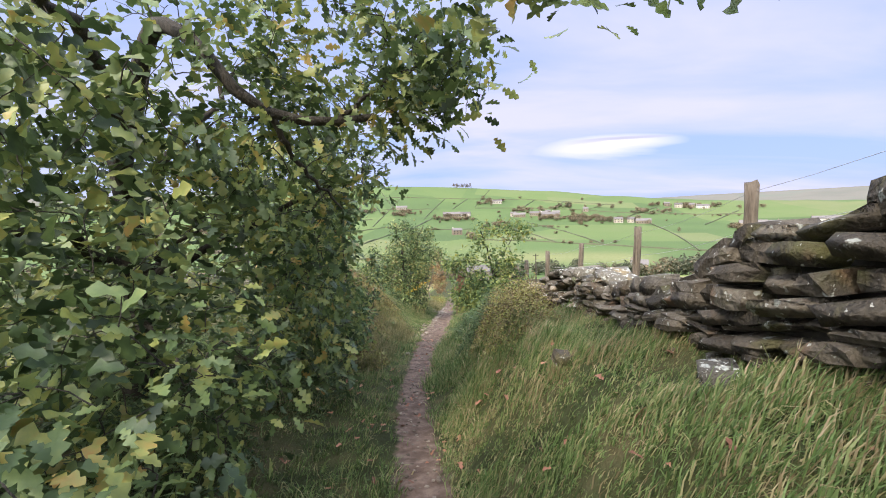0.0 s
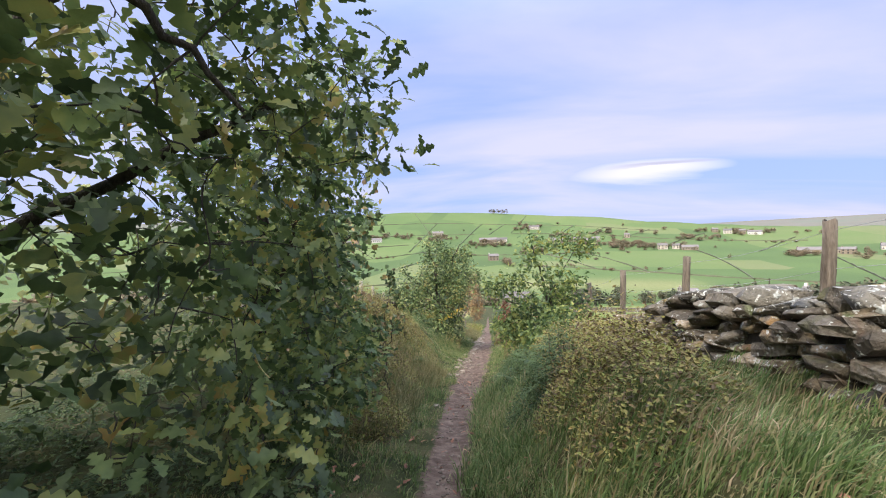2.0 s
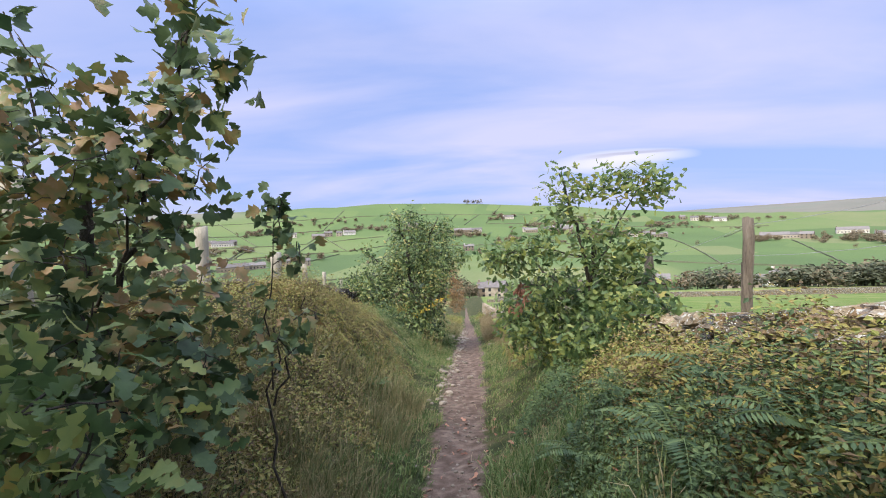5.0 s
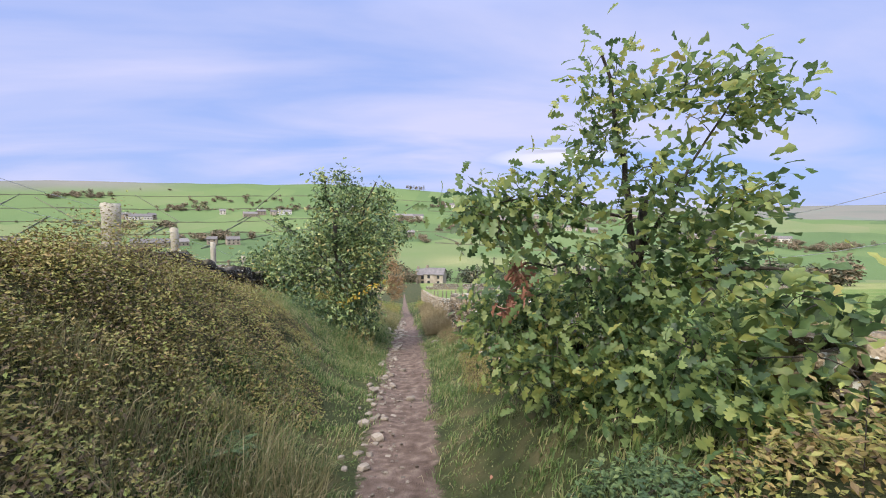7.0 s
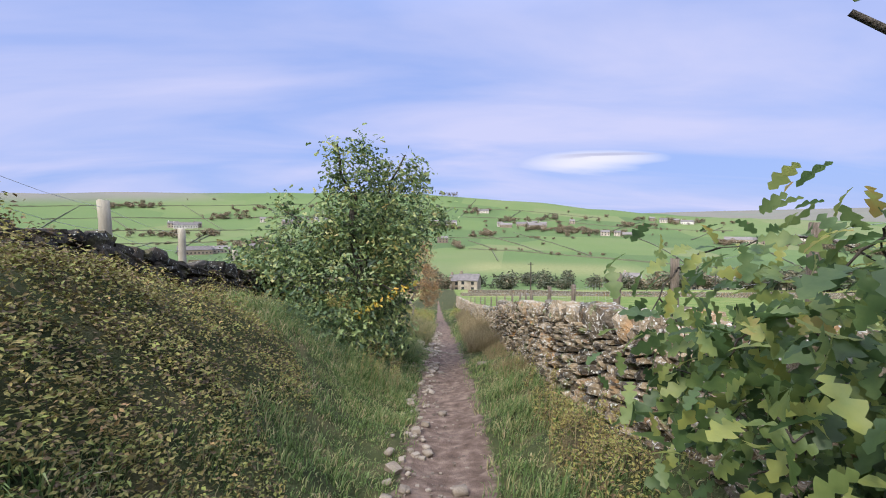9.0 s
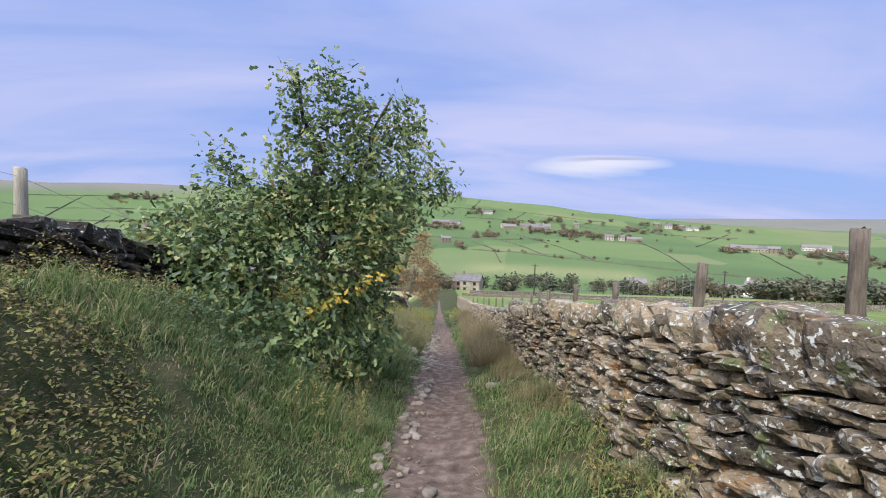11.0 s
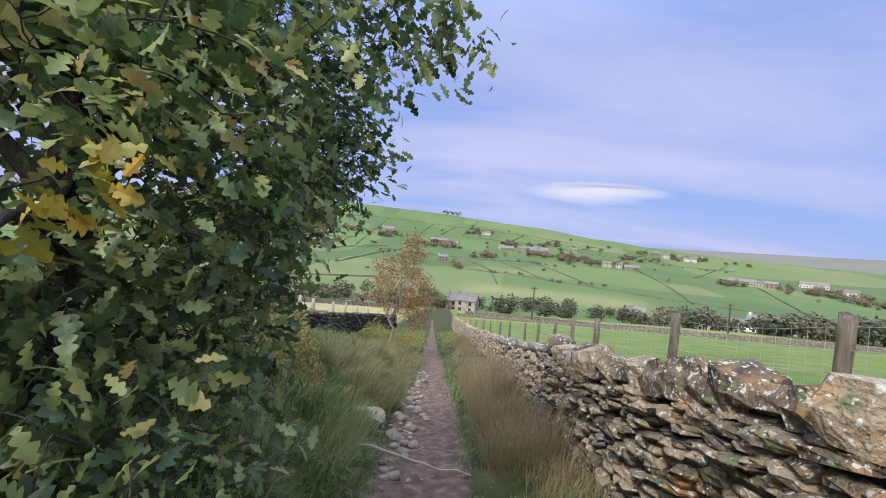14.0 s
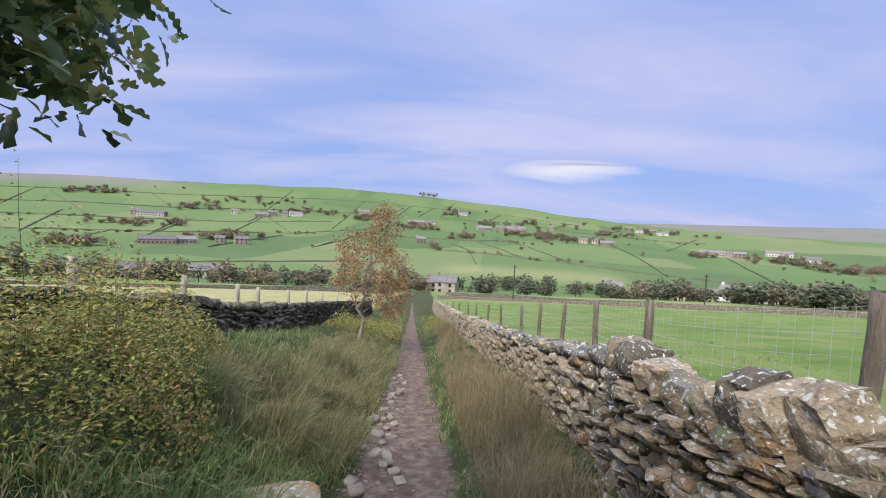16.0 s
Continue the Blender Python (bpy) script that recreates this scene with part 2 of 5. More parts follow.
M_BIRCH = material("autumn birch leaf", [(0.2, (0.12, 0.08, 0.04)), (0.5, (0.3, 0.17, 0.08)), (0.75, (0.4, 0.24, 0.11)), (0.9, (0.22, 0.24, 0.08))], scale=3, fine=20, rough=0.6, bump=0, island=0.6, translucent=0.25)
M_BILBERRY = material("bilberry leaf", [(0.15, (0.06, 0.075, 0.02)), (0.38, (0.16, 0.185, 0.042)), (0.58, (0.3, 0.29, 0.07)), (0.75, (0.3, 0.18, 0.075)), (0.92, (0.38, 0.21, 0.1))],
                      scale=2.0, fine=9, rough=0.6, bump=0, island=0.5, translucent=0.2)
M_HEATH = material("browned bilberry leaf", [(0.15, (0.05, 0.036, 0.024)), (0.34, (0.145, 0.1, 0.05)), (0.5, (0.24, 0.2, 0.062)), (0.68, (0.21, 0.24, 0.06)), (0.9, (0.38, 0.22, 0.105))],
                   scale=2.0, fine=9, rough=0.6, bump=0, island=0.55, translucent=0.15)
M_GRASS = material("grass blade", [(0.12, (0.055, 0.088, 0.026)), (0.38, (0.125, 0.2, 0.064)), (0.6, (0.22, 0.29, 0.11)), (0.76, (0.34, 0.31, 0.155)), (0.93, (0.52, 0.41, 0.27))],
                   scale=1.6, fine=9, rough=0.5, bump=0, island=0.7, translucent=0.4)
M_STRAW = material("dry grass blade", [(0.15, (0.12, 0.1, 0.05)), (0.5, (0.28, 0.22, 0.12)), (0.75, (0.4, 0.33, 0.19)), (0.92, (0.15, 0.18, 0.07))],
                   scale=0.8, fine=6, rough=0.6, bump=0, island=0.4, translucent=0.45)
M_TUSSOCK = material("tussock grass blade", [(0.15, (0.07, 0.09, 0.035)), (0.42, (0.16, 0.175, 0.07)), (0.6, (0.28, 0.24, 0.12)), (0.85, (0.45, 0.36, 0.22))],
                     scale=0.9, fine=6, rough=0.6, bump=0, island=0.5, translucent=0.3)
M_FERN = material("fern frond", [(0.2, (0.03, 0.055, 0.026)), (0.5, (0.07, 0.115, 0.048)), (0.8, (0.17, 0.22, 0.08))], scale=1.5, fine=12, rough=0.6, bump=0, island=0.4, translucent=0.25)
M_FARWOOD = material("far tree leaf", [(0.2, (0.055, 0.068, 0.042)), (0.5, (0.1, 0.105, 0.064)), (0.7, (0.17, 0.13, 0.085)), (0.9, (0.23, 0.175, 0.115))], scale=0.02, fine=0.5, bump=0, island=0.4, random_object=0.45)
M_SLATE = material("slate roof", [(0.3, (0.1, 0.09, 0.09)), (0.8, (0.22, 0.2, 0.19))], scale=0.8, fine=6, random_object=0.3)
M_RENDER_WALL = material("house stone", [(0.3, (0.2, 0.16, 0.12)), (0.6, (0.36, 0.31, 0.25)), (0.85, (0.62, 0.59, 0.54))], scale=0.6, fine=6, random_object=0.7)
M_GLASS_DARK = material("window glass", [(0.3, (0.02, 0.022, 0.025)), (0.8, (0.04, 0.045, 0.05))], rough=0.1, bump=0)
M_WHITE = material("white paint", [(0.3, (0.7, 0.7, 0.68)), (0.8, (0.82, 0.82, 0.8))], scale=2, fine=9, rough=0.5, bump=0.05)
M_FIELDWALL = material("field boundary", [(0.3, (0.085, 0.1, 0.055)), (0.7, (0.14, 0.14, 0.09))], scale=0.05, fine=0.8, bump=0)


def ground_material():
    m = bpy.data.materials.new("hillside ground")
    m.use_nodes = True
    n, l = m.node_tree.nodes, m.node_tree.links
    bsdf = n["Principled BSDF"]
    bsdf.inputs["Roughness"].default_value, bsdf.inputs["Specular IOR Level"].default_value = 0.95, 0.15
    geo = n.new("ShaderNodeNewGeometry")

    def noise_tex(scale, detail=5, vec=None):
        t = n.new("ShaderNodeTexNoise")
        t.inputs["Scale"].default_value, t.inputs["Detail"].default_value = scale, detail
        l.new(vec or geo.outputs["Position"], t.inputs["Vector"])
        return t.outputs["Fac"]

    def ramp_of(fac, stops):
        r = n.new("ShaderNodeValToRGB")
        e = r.color_ramp.elements
        while len(e) < len(stops):
            e.new(0.5)
        for el, (p, c) in zip(e, stops):
            el.position, el.color = p, (*c, 1)
        l.new(fac, r.inputs[0])
        return r.outputs[0]

    def blend(fac, a, b):
        x = n.new("ShaderNodeMix")
        x.data_type = "RGBA"
        l.new(fac, x.inputs["Factor"])
        l.new(a, x.inputs["A"])
        l.new(b, x.inputs["B"])
        return x.outputs["Result"]

    def math2(op, a, b):
        x = n.new("ShaderNodeMath")
        x.operation = op
        for i, v in enumerate((a, b)):
            if isinstance(v, (int, float)):
                x.inputs[i].default_value = v
            else:
                l.new(v, x.inputs[i])
        x.use_clamp = True
        return x.outputs[0]

    def attr(name):
        a = n.new("ShaderNodeAttribute")
        a.attribute_name = name
        return a.outputs["Fac"]

    n1, n2, n3 = noise_tex(2.4, 9), noise_tex(14), noise_tex(70)
    grass = ramp_of(n1, [(0.3, (0.025, 0.032, 0.013)), (0.5, (0.05, 0.058, 0.022)), (0.7, (0.1, 0.085, 0.042))])
    # far fields: enclosures of differing green, muted to carry distance haze
    mpn = n.new("ShaderNodeMapping")
    mpn.inputs["Scale"].default_value = (0.0085, 0.006, 0)
    mpn.inputs["Rotation"].default_value = (0, 0, radians(12))
    l.new(geo.outputs["Position"], mpn.inputs[0])
    vor = n.new("ShaderNodeTexVoronoi")
    vor.distance = "CHEBYCHEV"
    vor.inputs["Scale"].default_value = 1.0
    l.new(mpn.outputs[0], vor.inputs["Vector"])
    sepc = n.new("ShaderNodeSeparateColor")
    l.new(vor.outputs["Color"], sepc.inputs[0])
    fieldv = math2("ADD", math2("MULTIPLY", sepc.outputs[0], 0.55), math2("MULTIPLY", noise_tex(0.012, 8), 0.45))
    field = ramp_of(fieldv, [(0.2, (0.07, 0.108, 0.043)), (0.42, (0.092, 0.138, 0.05)), (0.62, (0.112, 0.155, 0.056)), (0.85, (0.155, 0.165, 0.08))])
    pasture = ramp_of(noise_tex(0.35, 8), [(0.3, (0.085, 0.14, 0.03)), (0.5, (0.125, 0.175, 0.045)), (0.72, (0.2, 0.205, 0.08))])
    hay = ramp_of(noise_tex(0.5, 8), [(0.3, (0.25, 0.23, 0.1)), (0.7, (0.38, 0.33, 0.17))])
    # moorland colours greyed towards blue: distance haze painted into the base colour
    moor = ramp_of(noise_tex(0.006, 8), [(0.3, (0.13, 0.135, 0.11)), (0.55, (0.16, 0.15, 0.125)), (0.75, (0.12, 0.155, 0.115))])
    dirt = ramp_of(noise_tex(8, 12), [(0.3, (0.08, 0.055, 0.043)), (0.5, (0.135, 0.095, 0.075)), (0.72, (0.225, 0.168, 0.135))])
    col = blend(attr("pasture"), grass, pasture)
    col = blend(attr("far"), col, field)
    col = blend(attr("hay"), col, hay)
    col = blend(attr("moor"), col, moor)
    wander = n.new("ShaderNodeMath")
    wander.operation = "MULTIPLY_ADD"
    wander.inputs[1].default_value, wander.inputs[2].default_value = 1.7, -0.85
    l.new(math2("ADD", math2("MULTIPLY", n2, 0.5), math2("MULTIPLY", noise_tex(4.5, 6), 0.5)), wander.inputs[0])
    rag = n.new("ShaderNodeMath")
    l.new(attr("path"), rag.inputs[0])
    l.new(wander.outputs[0], rag.inputs[1])
    edge = rag.outputs[0]
    sharp = n.new("ShaderNodeMapRange")
    sharp.inputs["From Min"].default_value, sharp.inputs["From Max"].default_value = 0.4, 0.62
    l.new(edge, sharp.inputs["Value"])
    col = blend(sharp.outputs[0], col, dirt)
    l.new(col, bsdf.inputs["Base Color"])
    bp = n.new("ShaderNodeBump")
    bp.inputs["Strength"].default_value, bp.inputs["Distance"].default_value = 0.9, 0.07
    l.new(math2("ADD", math2("MULTIPLY", noise_tex(9, 10), 0.7), math2("MULTIPLY", n3, 0.3)), bp.inputs["Height"])
    l.new(bp.outputs[0], bsdf.inputs["Normal"])
    return m


M_GROUND = ground_material()


# ---- mesh helpers ----
rng = np.random.default_rng(7)


def fast_mesh(name, verts, faces, mat, smooth=False):
    """A mesh from arrays: verts (n, 3), faces (m, k), all of k corners."""
    me = bpy.data.meshes.new(name)
    verts, faces = np.asarray(verts, np.float32), np.asarray(faces, np.int32)
    me.vertices.add(len(verts))
    me.vertices.foreach_set("co", verts.ravel())
    me.loops.add(faces.size)
    me.loops.foreach_set("vertex_index", faces.ravel())
    me.polygons.add(len(faces))
    me.polygons.foreach_set("loop_start", np.arange(0, faces.size, faces.shape[1], dtype=np.int32))
    me.polygons.foreach_set("use_smooth", np.full(len(faces), smooth))
    me.materials.append(mat)
    me.update(calc_edges=True)
    return me


def part(name, me, parent, label="", kind=""):
    """One mesh object under a thing (me: mesh data or a bmesh's mesh)."""
    ob = new(name, me)
    if parent:
        ob.parent = parent
    return tagged(ob, label=label, kind=kind)


def bm_mesh(name, bm, mat, smooth=False):
    me = bpy.data.meshes.new(name)
    bm.to_mesh(me)
    bm.free()
    me.materials.append(mat)
    for p in me.polygons:
        p.use_smooth = smooth
    return me


def thing(name, place, label, category, group="", kind=""):
    ob = new(name)
    ob.location = place
    ob.empty_display_size = 0.1
    return tagged(ob, label, category, group, kind)


def smooth01(x):
    x = np.clip(x, 0, 1)
    return x * x * (3 - 2 * x)


def wob(x, y, f, seed=0.0):
    """Cheap smooth noise of about -1 to 1."""
    return (np.sin(x * f + 1.7 * np.sin(y * f * 0.83 + seed) + seed) * np.cos(y * f * 1.13 + 1.3 * np.sin(x * f * 0.71 + 2 * seed)))


# ---- the lie of the land ----
GY = [-600, -300, 0, 40, 64, 130, 170, 230, 330, 5000]
GZ = [60, 40, -0.01, -6.85, -10.9, -19.6, -24.0, -31.0, -31.0, -31.0]
AZ = [-80, -45, -38, -30, -18, -9, -4, 0, 9, 14, 19, 26, 31, 45, 80]
EL = [3.0, 3.2, 3.7, 3.95, 4.35, 4.6, 4.4, 4.15, 3.45, 2.9, 2.25, 1.55, 1.1, 0.5, 0.3]
PATH_Y = [-10, 0, 3, 5.5, 9.5, 15, 18.5, 22, 26, 31, 40, 64, 90]
PATH_X = [1.4, 0.95, 0.66, 0.27, 0.05, 0.03, 0.0, -0.02, -0.06, -0.12, -0.4, -0.9, -1.5]
PATH_W = [0.2, 0.2, 0.2, 0.19, 0.24, 0.42, 0.5, 0.5, 0.48, 0.4, 0.32, 0.2, 0.1]


def path_x(y):
    return np.interp(y, PATH_Y, PATH_X)


def height(x, y):
    """Ground height at x, y (arrays)."""
    x, y = np.asarray(x, float), np.asarray(y, float)
    z = np.interp(y, GY, GZ)
    al = np.interp(y, [-8, 3, 8, 11, 13, 15, 20, 24, 28, 31, 40, 70], [0.5, 0.35, 0.6, 1.55, 1.9, 1.75, 1.25, 1.25, 0.95, 0.75, 0.6, 0.2])
    ar = np.interp(y, [-8, 2, 5, 8, 11, 14, 17, 40, 70], [0.85, 0.88, 1.0, 0.95, 0.8, 0.55, 0.32, 0.35, 0.1])
    fr = np.interp(y, [-8, 3, 6, 9, 12, 16, 25, 40, 70], [0.2, 0.2, 0.25, 0.3, 0.4, 0.55, 0.35, 0.3, 0.1])
    px = path_x(y)
    z = z + al * smooth01((px - 0.45 - x) / 2.6)
    z = z + ar * smooth01((x - px - 0.3) / np.interp(y, [5, 9], [1.0, 1.35])) + fr * smooth01((x - 1.9) / 0.7)
    z = z - 0.05 * np.exp(-((x - px) / 0.35) ** 2)
    near = np.clip(1 - np.hypot(x, y - 15) / 60, 0, 1)
    off = smooth01((np.abs(x - px) - 0.25) / 0.6)
    z = z + near * ((0.03 + 0.05 * off) * wob(x, y, 2.6, 0.4) + 0.02 * wob(x, y, 7.1, 1.1) + 0.01 * wob(x, y, 17, 2.2))
    r = np.hypot(x, y - 15)
    az = np.degrees(np.arctan2(x, np.maximum(y - 15, 1e-3)))
    el = np.interp(az, AZ, EL)
    top = 900 * np.tan(np.radians(el)) - 1.8
    f = np.clip((r - 230) / 670, 0, 1)
    hill = -31 + (top + 31) * f ** 2.2
    hill = np.where(r > 900, top - (r - 900) * 0.05, hill)
    ridge_el = np.interp(az, [0, 12, 30, 50], [0.7, 1.2, 1.55, 1.7])
    ridge = np.radians(ridge_el) * 2400 * smooth01((r - 1000) / 1400) - 30 * (1 - smooth01((r - 1000) / 1400))
    hill = np.where(r > 900, np.maximum(hill, ridge), hill)
    hill = hill + 2.2 * wob(x, y, 0.012, 0.7) * f * (1 - smooth01((r - 600) / 250))
    w = smooth01((y - 150) / 90)
    return z * (1 - w) + np.where(y > 100, hill, 0) * w


def hz(x, y):
    return float(height(x, y))


def axis(lo, hi, step, grow, far):
    mid = list(np.arange(lo, hi + step / 2, step))
    up, s = [], step
    v = hi
    while v < far:
        s = min(s * grow, 260)
        v += s
        up.append(v)
    down, s, v = [], step, lo
    while v > -far:
        s = min(s * grow, 260)
        v -= s
        down.append(v)
    return np.array(down[::-1] + mid + up)


gx, gy = axis(-4.5, 3.5, 0.13, 1.08, 4200), axis(-1, 32, 0.27, 1.045, 4200)
X, Y = np.meshgrid(gx, gy)
Z = height(X, Y)
nx, ny = len(gx), len(gy)
idx = np.arange(nx * ny).reshape(ny, nx)
quads = np.stack([idx[:-1, :-1], idx[:-1, 1:], idx[1:, 1:], idx[1:, :-1]], -1).reshape(-1, 4)
ground_me = fast_mesh("ground", np.stack([X, Y, Z], -1).reshape(-1, 3), quads, M_GROUND, True)
R_ = np.hypot(X, Y - 15)
AZ_ = np.degrees(np.arctan2(X, np.maximum(Y - 15, 1e-3)))
PX = path_x(Y)
PW = np.interp(Y, PATH_Y, PATH_W)
masks = {
    "path": smooth01(1.5 - np.abs(X - PX) / PW) * (Y < 90) * (Y > -12),
    "pasture": smooth01((X - 2.2) / 0.6) + smooth01((-4.6 - X) / 1.0) * smooth01((Y - 20) / 6),
    "far": smooth01((Y - 150) / 70),
    "hay": np.maximum(smooth01((-5.0 - X) / 1.5) * smooth01((Y - 22) / 5) * smooth01((135 - Y) / 12) * (0.85 + 0.15 * wob(X, Y, 0.3)),
                      0.4 * smooth01((X - 3) / 3) * smooth01((Y - 98) / 8) * smooth01((150 - Y) / 8)),
    # moorland tint with painted haze, setting in with distance
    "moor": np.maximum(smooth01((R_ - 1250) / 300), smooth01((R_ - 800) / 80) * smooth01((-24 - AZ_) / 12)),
}
masks["hay"] = np.maximum(masks["hay"], 0.75 * smooth01((X - 2.2) / 0.8) * smooth01((14 - Y) / 4))
masks["hay"] = np.maximum(masks["hay"], 0.4 * smooth01(1 - np.abs(R_ - 300) / 60) * smooth01(AZ_ / 6) * smooth01((28 - AZ_) / 6))
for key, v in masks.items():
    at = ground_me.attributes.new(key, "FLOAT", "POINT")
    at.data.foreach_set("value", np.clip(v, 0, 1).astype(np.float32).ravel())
ground = new("ground", ground_me)
tagged(ground, "grassy hillside with a worn earth footpath running down to green fields", "ground", kind="structure")


# ---- tubes, leaves, trees ----
def tube(points, radii, sides=7):
    """A tapered tube along a polyline: verts, quads."""
    P = np.asarray(points, float)
    T = np.gradient(P, axis=0)
    T /= np.linalg.norm(T, axis=1)[:, None] + 1e-9
    ref = np.array([0.31, 0.2, 0.93]) if abs(T[0][2]) < 0.9 else np.array([1.0, 0.1, 0.0])
    U = np.cross(T, ref)
    U /= np.linalg.norm(U, axis=1)[:, None] + 1e-9
    W = np.cross(T, U)
    a = np.linspace(0, 2 * np.pi, sides, endpoint=False)
    ring = U[:, None] * np.cos(a)[None, :, None] + W[:, None] * np.sin(a)[None, :, None]
    V = (P[:, None] + ring * np.asarray(radii)[:, None, None]).reshape(-1, 3)
    k = len(P)
    i = np.arange(k - 1)[:, None] * sides
    j = np.arange(sides)[None]
    F = np.stack([i + j, i + (j + 1) % sides, i + sides + (j + 1) % sides, i + sides + j], -1).reshape(-1, 4)
    return V, F


def join(pieces):
    V, F, o = [], [], 0
    for v, f in pieces:
        V.append(v)
        F.append(f + o)
        o += len(v)
    return np.concatenate(V), np.concatenate(F)


def bent(a, b, bow, n=7, seed=None):
    """A crooked line from a to b."""
    a, b = np.asarray(a, float), np.asarray(b, float)
    t = np.linspace(0, 1, n)[:, None]
    d = np.linalg.norm(b - a)
    p = a + (b - a) * t
    p[:, 2] += bow * d * np.sin(np.pi * t[:, 0])
    j = rng.normal(0, 0.035 * d, p.shape) * np.sin(np.pi * t)
    return p + j


def along_line(points, n):
    """n places along a polyline, a little crooked."""
    P = np.asarray(points, float)
    s = np.concatenate([[0], np.cumsum(np.linalg.norm(np.diff(P, axis=0), axis=1))])
    u = np.linspace(0, s[-1], n)
    p = np.stack([np.interp(u, s, P[:, k]) for k in range(3)], 1)
    p[1:-1] = (p[:-2] + 2 * p[1:-1] + p[2:]) / 4
    return p + rng.normal(0, 0.012, p.shape)


def leaf_template(widths, bend=0.25, fold=0.25):
    """A leaf of unit length along +y with a lobed outline, folded along its midrib: verts, quads."""
    k = len(widths)
    V, F = [], []
    for i, w in enumerate(widths):
        u = i / (k - 1)
        z = -bend * u * u
        V += [(-w, u + 0.05 * (w > 0.3), z + fold * w), (0, u, z), (w, u + 0.05 * (w > 0.3), z + fold * w)]
    for i in range(k - 1):
        a = 3 * i
        F += [(a, a + 1, a + 4, a + 3), (a + 1, a + 2, a + 5, a + 4)]
    return np.array(V), np.array(F)


OAK_LEAF = leaf_template([0.04, 0.22, 0.14, 0.32, 0.05])
OAK_LEAF_FINE = leaf_template([0.03, 0.15, 0.06, 0.22, 0.2, 0.09, 0.28, 0.24, 0.12, 0.17, 0.02], 0.3, 0.22)
CURLED_LEAF = leaf_template([0.03, 0.2, 0.1, 0.3, 0.15, 0.26, 0.04], 0.9, 0.8)
SYC_LEAF = leaf_template([0.04, 0.42, 0.30, 0.55, 0.22, 0.26, 0.02], 0.35, 0.18)
SMALL_LEAF = leaf_template([0.05, 0.30, 0.02], 0.2, 0.2)
TINY_LEAF = (np.array([(0, 0, 0), (0.26, 0.45, 0.06), (0, 1, -0.12), (-0.26, 0.45, 0.06)]), np.array([(0, 1, 2, 3)]))


def scatter(template, pos, size, up=0.6, along=None, hang=0.0):
    """Copies of a leaf at pos (n, 3), turned at random, faces mostly up: verts, quads."""
    n = len(pos)
    T, F = template
    yaw = rng.uniform(0, 2 * np.pi, n)
    d = np.stack([np.cos(yaw), np.sin(yaw), rng.normal(-hang, 0.45, n)], 1)
    if along is not None:
        d = d * 0.8 + along
    d /= np.linalg.norm(d, axis=1)[:, None]
    nrm = rng.normal(0, 0.55, (n, 3)) + np.array([0, 0, up])
    s = np.cross(d, nrm)
    s /= np.linalg.norm(s, axis=1)[:, None] + 1e-9
    nn = np.cross(s, d)
    sc = size * rng.uniform(0.6, 1.25, n)
    V = pos[:, None] + sc[:, None, None] * (T[None, :, 0:1] * s[:, None] + T[None, :, 1:2] * d[:, None] + T[None, :, 2:3] * nn[:, None])
    FF = (F[None] + (np.arange(n) * len(T))[:, None, None]).reshape(-1, F.shape[1])
    return V.reshape(-1, 3), FF


def in_ball(n, c, r, shell=0.45):
    """Points in an ellipsoid, denser towards its skin."""
    v = rng.normal(0, 1, (n, 3))
    v /= np.linalg.norm(v, axis=1)[:, None]
    return np.asarray(c) + v * (rng.uniform(shell ** 3, 1, n) ** (1 / 3))[:, None] * np.asarray(r)


